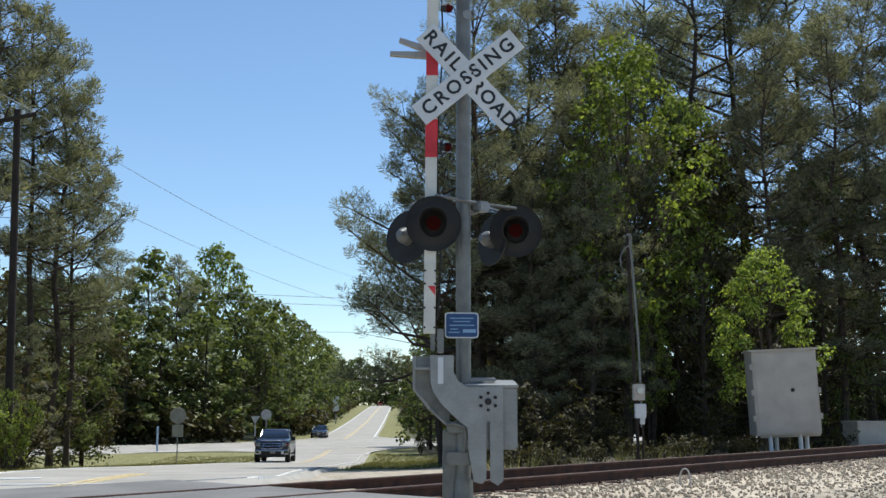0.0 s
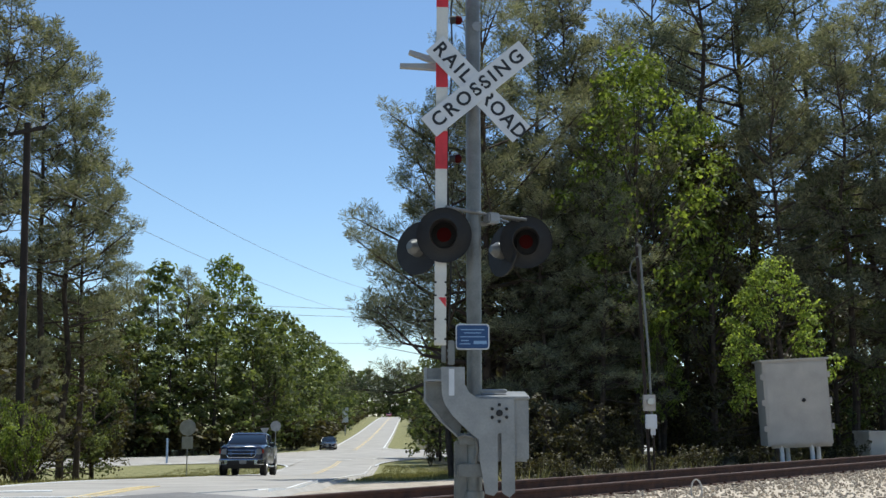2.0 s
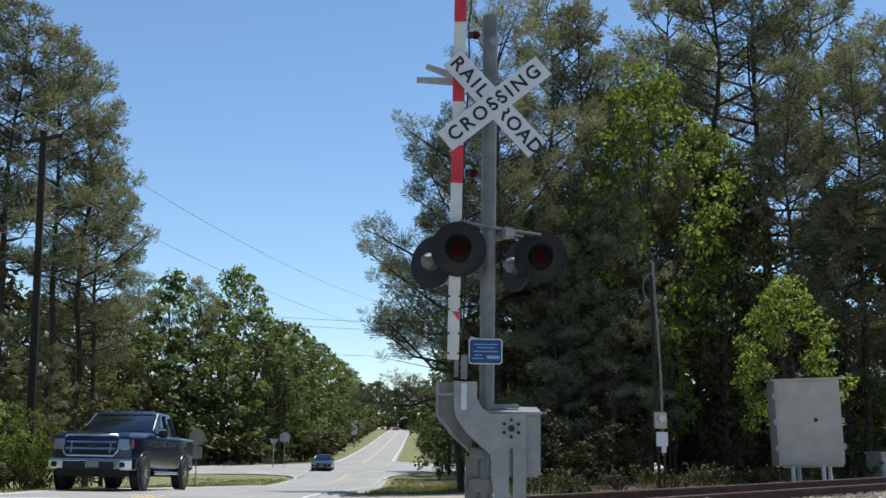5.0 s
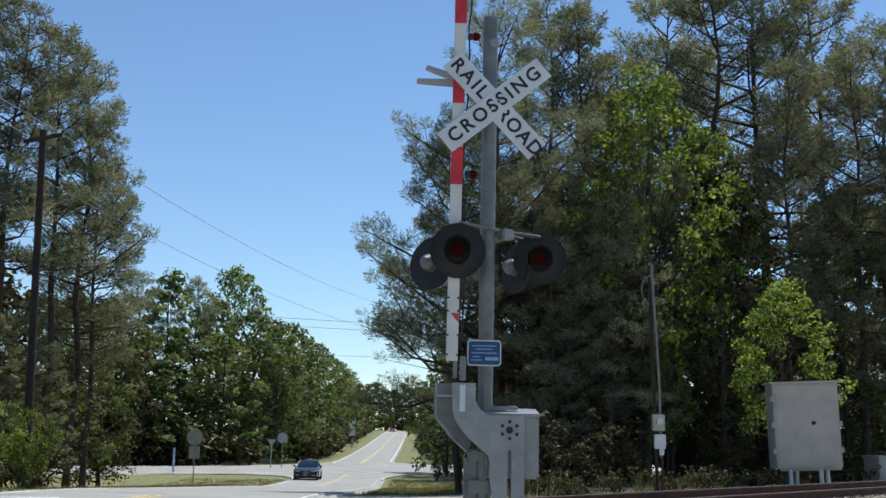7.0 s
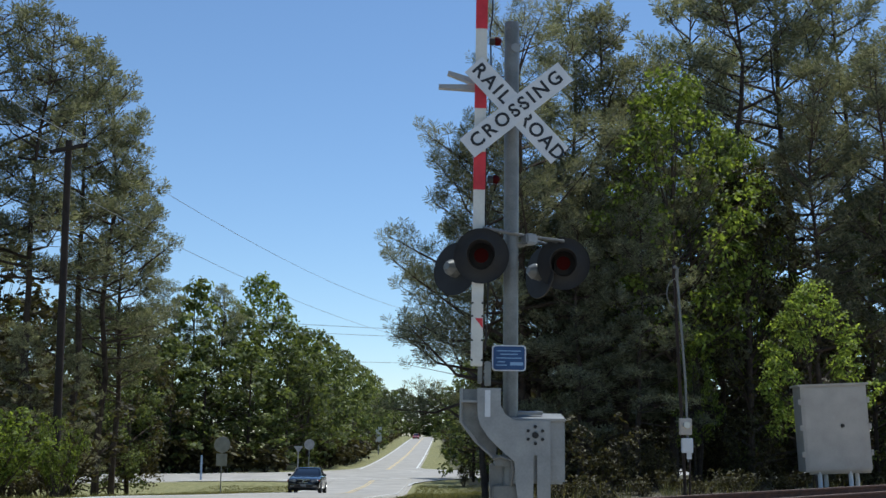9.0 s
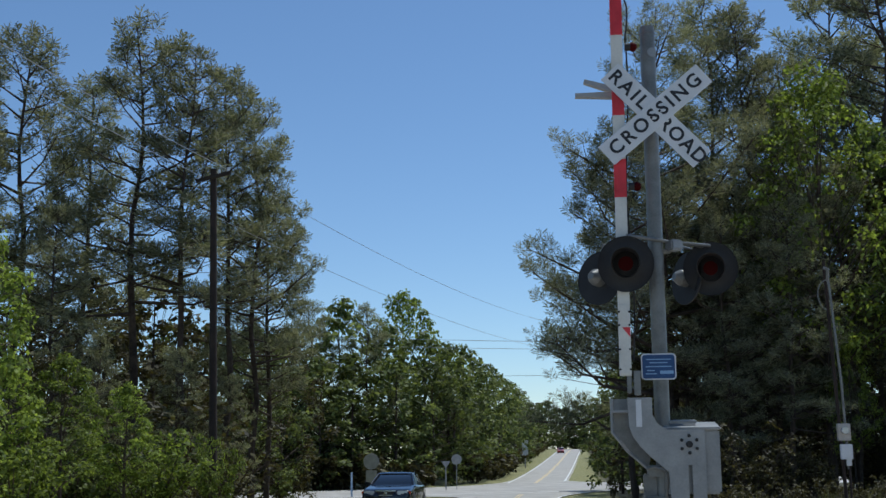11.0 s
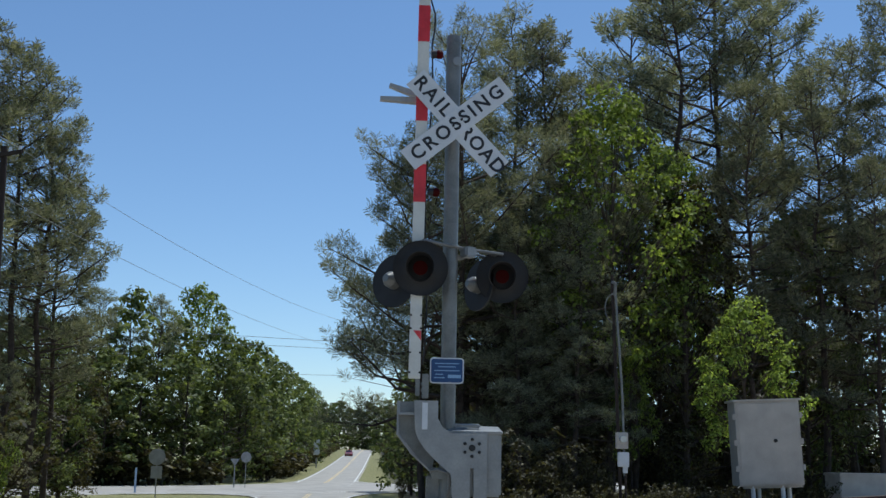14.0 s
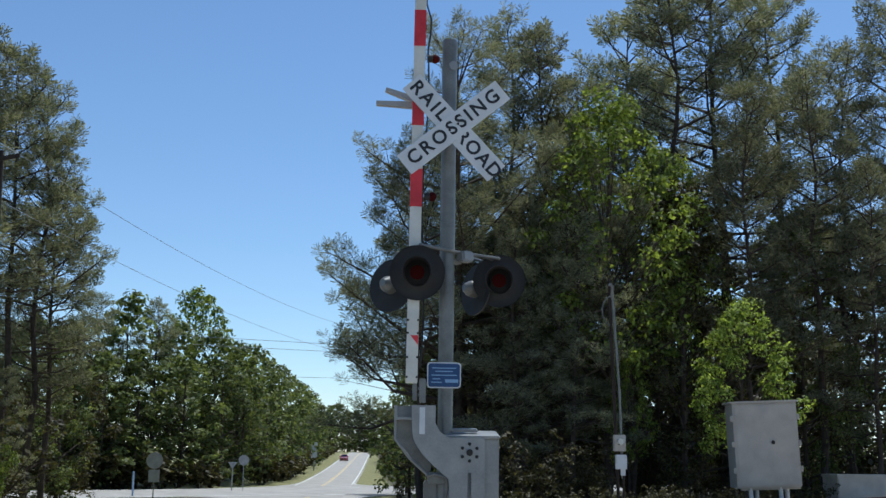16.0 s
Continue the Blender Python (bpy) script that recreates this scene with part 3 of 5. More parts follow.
def broadleaf(seed, height, width, label, material, bare=0.22, leaves=10000, size=0.30, count=56, name="broadleaf_tree", category="tree"):
    """A forked trunk whose limbs each carry a lobe of leaves; count lobes fill the crown's outer part."""
    rng, rnd = np.random.default_rng(seed), random.Random(seed)
    ob = thing(name, Matrix(), label, category)
    bm = bmesh.new()
    r0 = 0.013 * height
    tube((0, 0, -0.5), (0.1, 0.05, height * 0.45), r0 * 1.1, r0 * 0.65, bm, 8)
    tube((0.1, 0.05, height * 0.45), (0.0, 0.2, height * 0.9), r0 * 0.65, r0 * 0.1, bm, 6)
    lobes = []
    for i in range(count):
        q = (i + rnd.random()) / count
        z = height * (bare + 0.06 + (0.90 - bare) * q)
        ang = i * 2.4 + rnd.uniform(-0.5, 0.5)
        rad = width * 0.5 * math.sin(math.pi * min(0.98, 0.22 + 0.72 * q)) * rnd.uniform(0.45, 1.0)
        c = Vector((math.cos(ang) * rad, math.sin(ang) * rad, z))
        r = width * rnd.uniform(0.06, 0.125)
        lobes.append((c, r, r * rnd.uniform(0.5, 0.85)))
        k = Vector((0.05, 0.03, z * 0.72))
        if i % 2 == 0:
            tube(k, c, r0 * 0.4 * (1.1 - q), 0.015, bm, 5)
        else:
            tube(k.lerp(c, 0.3), c, r0 * 0.25 * (1.1 - q), 0.012, bm, 4)
    lobes.append((Vector((0, 0.1, height * 0.95)), width * 0.09, height * 0.06))
    part("trunk", bm, BARK, ob)
    v, f = lobe_leaves(rng, lobes, leaves // len(lobes), size)
    shared("crown", leaf_mesh("crown", v.tolist(), f.tolist(), material), ob, Matrix())
    return ob


def shrub(seed, height, width, label, material, count=2600, size=0.16):
    rng, rnd = np.random.default_rng(seed), random.Random(seed)
    ob = thing("shrub", Matrix(), label, "shrub")
    bm, lobes = bmesh.new(), []
    for i in range(14):
        ang, out = rnd.uniform(0, 6.28), rnd.uniform(0.1, 0.5) * width
        tip = Vector((math.cos(ang) * out, math.sin(ang) * out, height * rnd.uniform(0.4, 0.95)))
        tube((rnd.uniform(-0.1, 0.1), rnd.uniform(-0.1, 0.1), -0.2), tip, 0.025, 0.006, bm, 4)
        for k in (0.45, 0.75, 1.0):
            r = width * rnd.uniform(0.07, 0.13)
            lobes.append((tip * k + Vector((rnd.gauss(0, 1), rnd.gauss(0, 1), rnd.gauss(0, 0.6))) * 0.06 * width, r, r * rnd.uniform(0.6, 0.9)))
    part("stem", bm, BARK, ob)
    v, f = lobe_leaves(rng, lobes, max(4, count // len(lobes)), size, 0.55)
    shared("foliage", leaf_mesh("foliage", v.tolist(), f.tolist(), material), ob, Matrix())
    return ob


class Grove:
    """Master trees; the first call of a kind moves the master itself, later ones copy it."""

    def __init__(self):
        self.kinds, self.fresh = {}, {}

    def add(self, key, ob, height):
        self.kinds[key], self.fresh[key] = (ob, height), True

    def plant(self, key, x, y, height, turn, group="", label="", wide=1.0):
        ob, h = self.kinds[key]
        k = height / h
        base = Matrix.Translation((x, y, land(x, y) - 0.05)) @ pose(0, 0, 0, 0, 0, turn)
        if self.fresh[key]:
            self.fresh[key] = False
        else:
            ob = copy_thing(ob, base)
        ob.matrix_basis = base @ Matrix.Diagonal((k * wide, k * wide, k, 1))
        tagged(ob, label, "", group)
        return ob

    def aim(self, key, az, dist, el, turn, group="", label="", wide=1.0):
        """By its bearing from the first standpoint, its distance, and the elevation of its top."""
        x, y = dist * math.sin(radians(az)), dist * math.cos(radians(az))
        top = EYE + dist * math.tan(radians(el))
        return self.plant(key, x, y, top - land(x, y), turn, group, label, wide)


grove = Grove()
for i, (bare, reach) in enumerate(((0.40, 3.5), (0.30, 3.8), (0.46, 3.3), (0.20, 4.0))):
    grove.add("pine%d" % i, pine(20 + i, 18.0, bare, reach, "tall grey-green pine with a bare lower trunk", 42 if bare > 0.35 else 52), 18.0)
grove.add("pine_low", pine(31, 18.0, 0.17, 5.8, "tall pine with long low limbs at the wood's corner", 50, 46, 0.29), 18.0)
grove.add("pine_young", pine(33, 11.0, 0.28, 3.8, "young pine with spread limbs at the wood's corner", 36, 54, 0.28), 11.0)
for i in range(3):
    grove.add("oak%d" % i, broadleaf(40 + i, 13.0, 9.0, "full green broadleaf tree at the wood's edge", LEAF, 0.0, 11000, 0.21, 64), 13.0)
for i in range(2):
    grove.add("dark%d" % i, broadleaf(50 + i, 12.0, 7.0, "dark green broadleaf tree in the wood", LEAF_SHADED, 0.02, 7000, 0.21, 56), 12.0)
grove.add("young", broadleaf(60, 8.0, 5.5, "bright green young broadleaf tree", LEAF_BRIGHT, 0.12, 9000, 0.16, 56), 8.0)
grove.add("young1", broadleaf(61, 8.0, 4.5, "bright green slender broadleaf tree", LEAF_BRIGHT, 0.2, 7000, 0.16, 46), 8.0)
grove.add("young_high", broadleaf(63, 8.0, 5.5, "bright green young tree behind the signal case", LEAF_BRIGHT, 0.22, 6000, 0.17, 58), 8.0)
grove.add("bright", broadleaf(62, 14.0, 8.0, "tall bright green broadleaf tree in the wood", LEAF_BRIGHT, 0.25, 9500, 0.2, 84), 14.0)
for i in range(3):
    grove.add("far%d" % i, broadleaf(80 + i, 13.0, 9.0, "full green broadleaf tree seen from afar", LEAF, 0.0, 2600, 0.46, 50), 13.0)
    grove.add("distant%d" % i, broadleaf(85 + i, 13.0, 9.0, "green broadleaf tree far down the road", LEAF, 0.0, 1200, 0.75, 34), 13.0)
# inner trees and undergrowth wear the leaf colour with shade painted in
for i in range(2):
    grove.add("back%d" % i, broadleaf(95 + i, 12.0, 8.0, "dark green broadleaf tree within the wood", LEAF_SHADED, 0.0, 1900, 0.40, 40), 12.0)
grove.add("farshrub", shrub(90, 3.0, 3.6, "dark shrub under distant trees", LEAF_SHADED, 420, 0.5), 3.0)
grove.add("brush", shrub(73, 1.0, 1.7, "low brush at the wood's edge, its leaves darkened for shade", LEAF_SHADED, 520, 0.13), 1.0)
grove.add("shrub0", shrub(70, 2.4, 3.0, "green leafy roadside shrub", LEAF, 2800, 0.12), 2.4)
grove.add("shrub1", shrub(71, 2.2, 2.8, "bright green leafy shrub", LEAF_BRIGHT, 2800, 0.12), 2.2)
grove.add("shrub2", shrub(72, 3.0, 3.4, "dark shrub under the trees", LEAF_SHADED, 1300, 0.15), 3.0)
rt = random.Random(11)

# the wood beyond the track, on the right: key trees by bearing, distance, elevation
W = "trees of the wood beside the track"
for key, az, d, el, wide in (
        ("pine_low", 4.0, 37, 20.3, 1.0), ("pine0", 6.6, 42, 21.2, 1.0), ("pine3", 4.4, 41, 17.0, 1.1), ("pine_low", 5.2, 40, 13.0, 1.0), ("pine_young", 2.5, 37, 14.2, 1.0),
        ("pine1", 8.3, 41, 20.0, 1.0), ("pine2", 10.2, 44, 18.3, 1.0), ("pine3", 9.3, 38, 15.8, 1.0),
        ("pine0", 14.6, 46, 23.5, 1.15), ("pine1", 16.8, 48, 24.0, 1.1), ("pine2", 19.3, 50, 21.8, 1.0), ("pine0", 22.4, 46, 19.0, 1.0),
        ("pine3", 24.6, 48, 20.5, 1.0), ("pine1", 12.6, 52, 21.0, 1.0), ("pine2", 27.5, 50, 22.0, 1.0),
        ("oak0", 13.6, 44, 14.5, 0.6), ("pine1", 18.0, 41, 17.5, 0.9), ("pine3", 12.4, 39, 13.0, 1.0), ("pine0", 21.0, 43, 18.0, 1.0), ("pine3", 7.6, 37, 12.5, 1.2), ("pine3", 6.8, 36, 11.0, 1.2), ("dark0", 4.9, 38, 8.0, 1.1),
        ("pine3", 9.8, 36, 11.5, 1.2), ("dark0", 14.8, 40, 13.0, 1.0), ("oak2", 20.3, 44, 11.5, 0.7), ("pine3", 23.4, 42, 13.5, 1.0), ("oak0", 26, 45, 12.0, 0.8),
        ("young_high", 17.6, 34.5, 7.4, 0.85), ("young_high", 12.3, 36.5, 5.2, 0.5), ("bright", 11.3, 38, 17.6, 0.85), ("bright", 14.9, 41, 14.2, 0.5)):
    grove.aim(key, az, d, el, rt.uniform(0, 360), W, "", wide)
for i in range(36):
    u, s = rt.uniform(20, 75), rt.uniform(29, 52)
    p = on_track(u, s)
    if p.x < 4 or (p.x < 7 and p.y > 60):
        continue
    key = rt.choice(("pine0", "pine1", "pine2", "back0", "back1", "back0", "back1"))
    grove.plant(key, p.x, p.y, rt.uniform(12.5, 16.0) if key[0] == "p" else rt.uniform(8, 11), rt.uniform(0, 360), W)
for i in range(44):
    u, s = 16 + i * 1.3 + rt.uniform(-0.8, 0.8), rt.uniform(24, 33)
    p = on_track(u, s)
    if p.x < 0.085 * p.y:
        continue
    grove.plant(rt.choice(("back0", "back1")), p.x, p.y, rt.uniform(7, 11.5), rt.uniform(0, 360), W)
for i in range(26):
    p = on_track(24 + i * 3.2, rt.uniform(50, 66))
    if p.x < 9:
        continue
    grove.plant(rt.choice(("back0", "back1")), p.x, p.y, rt.uniform(11, 14), rt.uniform(0, 360), W, "", 1.2)
for i in range(100):
    u = 14 + i * 0.5 + rt.uniform(-0.6, 0.6)
    p = on_track(u, 17.2 + rt.uniform(0, 7.0))
    if p.x < 0.065 * p.y or (p.x > 8.2 and p.y < 32.5) or (p.x - 5.2) ** 2 + (p.y - 25) ** 2 < 3:
        continue
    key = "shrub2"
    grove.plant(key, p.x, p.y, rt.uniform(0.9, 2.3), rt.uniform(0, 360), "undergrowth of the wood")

for i in range(75):
    p = on_track(11 + i * 0.46 + rt.uniform(-0.3, 0.3), rt.uniform(13.9, 16.8))
    if p.x < 2.0 or (p.x - 10.1) ** 2 + (p.y - 30.3) ** 2 < 2.6 or (p.x - 5.2) ** 2 + (p.y - 25) ** 2 < 1.0:
        continue
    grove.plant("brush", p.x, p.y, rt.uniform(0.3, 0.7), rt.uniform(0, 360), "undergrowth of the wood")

# the pines on the left of the road
L = "pines beside the utility pole"
for key, az, d, el, wide in (
        ("pine0", -21.3, 47, 20.2, 1.1), ("pine2", -18.9, 46, 19.0, 1.05), ("pine2", -16.9, 48, 18.0, 1.0), ("pine1", -15.6, 50, 16.6, 0.95), ("pine1", -14.9, 53, 12.6, 1.0), ("pine2", -23.6, 52, 17.2, 1.0),
        ("pine0", -26.4, 48, 19.2, 1.1), ("pine2", -28.8, 46, 18.2, 1.0), ("pine3", -24.8, 44, 11.5, 1.0), ("pine3", -31, 44, 18, 1.0),
        ("dark0", -18.6, 56, 5.0, 1.1), ("dark1", -22.4, 54, 5.5, 1.1), ("dark0", -26, 50, 6.5, 1.1), ("oak1", -15.6, 62, 6.0, 0.9), ("dark1", -14.2, 64, 6.0, 0.9)):
    grove.aim(key, az, d, el, rt.uniform(0, 360), L, "", wide)
for key, az, d, el, wide in (("young", -28.9, 26, 11.0, 0.8), ("young1", -26.6, 29, 4.6, 1.0), ("young", -31.5, 27, 9, 1.0), ("shrub1", -26.2, 26, 1.2, 1.1),
                             ("shrub1", -29.4, 22, 2.2, 1.2), ("shrub1", -17.3, 35, 0.9, 0.55), ("young1", -21.4, 30, 3.3, 1.0), ("shrub1", -20.3, 31, 1.2, 1.0), ("young1", -24.2, 28, 4.6, 1.0), ("shrub2", -18.7, 38, -0.6, 1.0), ("shrub0", -20.6, 36, 0.2, 1.2), ("shrub0", -22.6, 36, 0.6, 1.2), ("shrub0", -24, 36, 1.6, 1.2), ("shrub2", -19.6, 42, 2.0, 1.4), ("shrub2", -21.6, 43, 2.4, 1.4), ("shrub2", -23.6, 44, 2.4, 1.4), ("shrub2", -17.6, 44, 1.4, 1.4), ("pine3", -22.8, 40, 5.5, 1.0), ("pine3", -19.2, 44, 4.8, 1.2), ("pine3", -16.8, 46, 3.6, 1.2), ("dark1", -25, 38, 4.5, 1.0)):
    grove.aim(key, az, d, el, rt.uniform(0, 360), "growth at the foot of the pines", "", wide)

for i in range(7):
    grove.aim(rt.choice(("back0", "back1")), -18.4 - i * 1.7, 60 + 4 * (i % 3), 7.2 + 1.4 * (i % 2) - 0.9 * (i == 0), rt.uniform(0, 360), L, "", 1.0)
for i in range(4):
    grove.aim(rt.choice(("back0", "back1")), 19.6 + i * 1.5, 54 + 3 * (i % 2), 11.0, rt.uniform(0, 360), W, "", 1.0)

# the wood beyond the highway
F = "trees beyond the highway"
for az, d, el, key, wide in ((-12.9, 128, 7.1, "pine1", 1.3), (-11.4, 130, 7.3, "far0", 0.9), (-10.2, 131, 6.9, "pine3", 1.2), (-8.3, 142, 7.6, "young", 0.75), (-9.4, 134, 6.0, "far1", 1.0), (-7.4, 138, 5.6, "far2", 1.0), (-6.3, 142, 5.1, "far0", 1.0), (-5.5, 150, 5.0, "far1", 0.9),
                             (-4.8, 158, 4.3, "far2", 1.0), (-14.3, 126, 5.6, "far1", 1.0), (-15.6, 124, 5.8, "far2", 1.0), (-17.5, 122, 6.0, "far0", 1.0), (-19.5, 120, 6.0, "far1", 1.0), (-12.4, 121, 4.4, "far2", 1.1), (-10.8, 124, 4.6, "far0", 1.1), (-8.8, 127, 4.4, "far1", 1.1),
                             (-7.0, 131, 4.2, "far2", 1.0), (-6.0, 137, 3.6, "far0", 1.0), (-4.3, 176, 3.9, "far1", 1.0), (-3.8, 196, 3.5, "far2", 1.0), (-3.3, 220, 3.2, "far0", 1.0), (-2.9, 250, 2.9, "far1", 1.0), (-13.6, 122, 3.8, "far1", 1.2), (-22, 118, 6, "far2", 1.0)):
    grove.aim(key, az, d, el, rt.uniform(0, 360), F, "", wide)
for i in range(30):
    k = rt.uniform(-62, -6)
    c = HC + HD * k + Vector((-HD.y, HD.x)) * rt.uniform(13, 34)
    if c.x > -13:
        continue
    grove.plant(rt.choice(("far0", "far1", "far2", "far1", "far2")), c.x, c.y, rt.uniform(8, 12), rt.uniform(0, 360), F)
for i in range(26):
    c = HC + HD * (-66 + i * 2.3) + Vector((-HD.y, HD.x)) * (rt.uniform(26, 30) if i % 2 else rt.uniform(34, 40))
    grove.plant(rt.choice(("back0", "back1")), min(c.x, -15.0 - 3 * (i % 3)), c.y, rt.uniform(8, 10.5), rt.uniform(0, 360), F, "", 1.3)
for i in range(26):
    c = HC + HD * (-64 + i * 2.2) + Vector((-HD.y, HD.x)) * rt.uniform(17, 25)
    grove.plant("farshrub", min(c.x, -14.0), c.y, rt.uniform(4.5, 6.5), rt.uniform(0, 360), "undergrowth beyond the highway", "", 1.1)
for i in range(30):
    k = -60 + i * 1.9
    c = HC + HD * k + Vector((-HD.y, HD.x)) * rt.uniform(10.5, 12.5)
    if c.x > -11.5:
        continue
    grove.plant("farshrub", c.x, c.y, rt.uniform(2.5, 4.5), rt.uniform(0, 360), "undergrowth beyond the highway", "", 1.2)
for i in range(26):
    y = 150 + i * 11
    grove.plant(rt.choice(("distant0", "distant1", "distant2")), -11.8 - rt.uniform(0, 13), y, rt.uniform(9, 14), rt.uniform(0, 360), "trees along the far road")
    grove.plant(rt.choice(("distant0", "distant1", "distant2")), 5.5 + rt.uniform(0, 14), y + 8, rt.uniform(9, 14), rt.uniform(0, 360), "trees along the far road")
for i in range(40):
    grove.plant(rt.choice(("farshrub", "farshrub")), -10.4 - rt.uniform(0, 2.5), 138 + i * 5.5, rt.uniform(2, 4), rt.uniform(0, 360), "undergrowth beyond the highway", "", 1.3)
    grove.plant(rt.choice(("farshrub", "distant1")), 3.2 + rt.uniform(0, 3), 160 + i * 6.5, rt.uniform(2, 5), rt.uniform(0, 360), "undergrowth beyond the highway", "", 1.3)
for i in range(34):
    grove.plant(rt.choice(("distant0", "distant1", "distant2")), -56 + i * 3.4, 448 + rt.uniform(-12, 30), rt.uniform(15, 19), rt.uniform(0, 360), "trees at the far road's end", "", 1.3)
grove.aim("far1", 1.8, 112, 4.0, 40, "trees along the far road", "", 1.0)
grove.aim("far2", 2.6, 104, 4.6, 140, "trees along the far road", "", 1.0)
grove.aim("far0", 3.6, 96, 6.0, 10, "trees along the far road", "", 1.0)
grove.aim("shrub2", 1.45, 92, -0.4, 10, "", "dark sapling on the grass by the junction", 0.6)
for i in range(30):
    grove.plant(rt.choice(("distant0", "distant1", "distant2")), -40 + i * 2.6, 436 + rt.uniform(-3, 3), rt.uniform(4, 7), rt.uniform(0, 360), "undergrowth at the far road's end", "", 1.4)


def grass_patch(name, label, spots, seed, size, material):
    """Blades of grass in loose tufts over stretches of the plan: (x0, x1, y0, y1, tufts)."""
    rng = np.random.default_rng(seed)
    cs = []
    for x0, x1, y0, y1, n in spots:
        for _ in range(n):
            x, y = rng.uniform(x0, x1), rng.uniform(y0, y1)
            s = NX * x + NY * y
            if abs(x - ROAD_X) < ROAD_HALF + 0.25 or abs(s - TRACK) < 2.2:
                continue
            cs.append((x, y, land(x, y) + size * 0.3))
    c = np.repeat(np.array(cs), 7, axis=0)
    n = len(c)
    c[:, :2] += rng.normal(0, 0.09, (n, 2))
    d = rng.normal(0, 0.45, (n, 3)) + np.array([0, 0, 1.0])
    ln = (size * rng.uniform(0.4, 1.3, n))[:, None]
    w = np.cross(d, rng.normal(0, 1, (n, 3)))
    w = w / np.linalg.norm(w, axis=1, keepdims=True) * 0.012
    v = np.stack([c - w - [0, 0, size * 0.35], c + w - [0, 0, size * 0.35], c + d * ln], 1).reshape(-1, 3)
    me = leaf_mesh(name, v.tolist(), np.arange(n * 3).reshape(-1, 3).tolist(), material)
    tagged(new(name, me), label, "grass", "", "stuff")


grass_patch("grass", "mown yellow-green grass beside the road", ((-1.2, 4, 34, 95, 2600), (-16, -8.7, 24, 90, 3000)), 5, 0.07, GRASS)
grass_patch("weeds", "dry weeds along the railway bank", ((1.5, 6, 18, 26, 60), (5, 14, 22, 34, 70)), 6, 0.24, GRASS)


# ---------------------------------------------------------------- crossing signals
def words(text, size, material, parent, m, name="lettering", spacing=1.0):
    cu = bpy.data.curves.new(name, "FONT")
    cu.body, cu.size, cu.align_x, cu.align_y, cu.extrude, cu.space_character = text, size, "CENTER", "CENTER", 0.001, spacing
    cu.resolution_u, cu.offset = 3, size * 0.022
    tmp = new(name, cu)
    me = bpy.data.meshes.new_from_object(tmp.evaluated_get(bpy.context.evaluated_depsgraph_get()))
    bpy.data.objects.remove(tmp)
    me.materials.clear()
    me.materials.append(material)
    return shared(name, me, parent, m)


def flash_light(parent, at, yaw, lit):
    """A round black background with a hooded red lens; it faces -y, turned by yaw."""
    m = Matrix.Translation(at) @ pose(0, 0, 0, 5, 0, yaw)
    lathe = [(0.0, 0.0), (0.11, 0.0), (0.13, 0.012), (0.235, 0.03), (0.254, 0.02), (0.254, 0.035), (0.13, 0.03), (0.0, 0.03)]
    seg = 32
    rings = [[m @ Vector((math.cos(2 * math.pi * k / seg) * max(r, 0.002), y, math.sin(2 * math.pi * k / seg) * max(r, 0.002))) for k in range(seg)] for r, y in lathe]
    disc = part("light_background", loft(rings), BLACK, parent, "round black light background", True)
    rot = m @ pose(0, 0, 0, 90, 0, 0)
    bm = cyl(0.066, 0.066, 0.012, rot @ Matrix.Translation((0, 0, 0.004)), seg=28)
    part("lens", bm, LENS_LIT if lit else LENS, disc, "dull red glass lens", True)
    # the hood: an open shell, longer above than below
    out, inn = [], []
    for y0, r in ((0.0, 0.122), (-1.0, 0.132)):
        for lst, rr in ((out, r), (inn, r - 0.006)):
            lst.append([m @ Vector((math.cos(a) * rr, y0 * (0.32 if math.sin(a) > -0.3 else 0.32 * max(0.15, 1 + (math.sin(a) + 0.3) * 1.4)), math.sin(a) * rr)) for a in [2 * math.pi * k / 28 for k in range(28)]])
    bm = loft([out[0], out[1], inn[1], inn[0]], caps=False)
    part("hood", bm, BLACK, disc, "black sun hood", True)
    bm = cyl(0.085, 0.075, 0.08, m @ pose(0, 0.03, 0, -90, 0, 0), seg=24)
    cyl(0.075, 0.035, 0.06, m @ pose(0, 0.11, 0, -90, 0, 0), bm, 24)
    part("lamp_housing", bm, GALV, disc, "silver bell-shaped lamp housing", True)
    return disc


def crossbuck(parent, z, y, angles, lettered=True):
    for k, (ang, txt) in enumerate(zip(angles, ("CROSSING", ("RAIL", "ROAD")))):
        m = pose(0.03, y + 0.012 * k, z) @ pose(0, 0, 0, 0, -ang, 0)
        bm = box(1.19, 0.008, 0.226, m)
        bl = part("blade", bm, WHITE_SHEET, parent, "white crossbuck blade", False, 0.002)
        if not lettered:
            continue
        face = m @ pose(0, -0.0065, 0, 90, 0, 0)
        if k == 0:
            words("CROSSING", 0.182, LETTER, bl, face, spacing=1.3)
        else:
            words("RAIL", 0.182, LETTER, bl, face @ Matrix.Translation((-0.345, 0, 0)), spacing=1.28)
            words("ROAD", 0.182, LETTER, bl, face @ Matrix.Translation((0.345, 0, 0)), spacing=1.12)
        for b in (-0.05, 0.05):
            part("bolt", cyl(0.012, 0.012, 0.01, m @ pose(b, -0.004, 0, 90, 0, 0), seg=8), BLACK, bl)


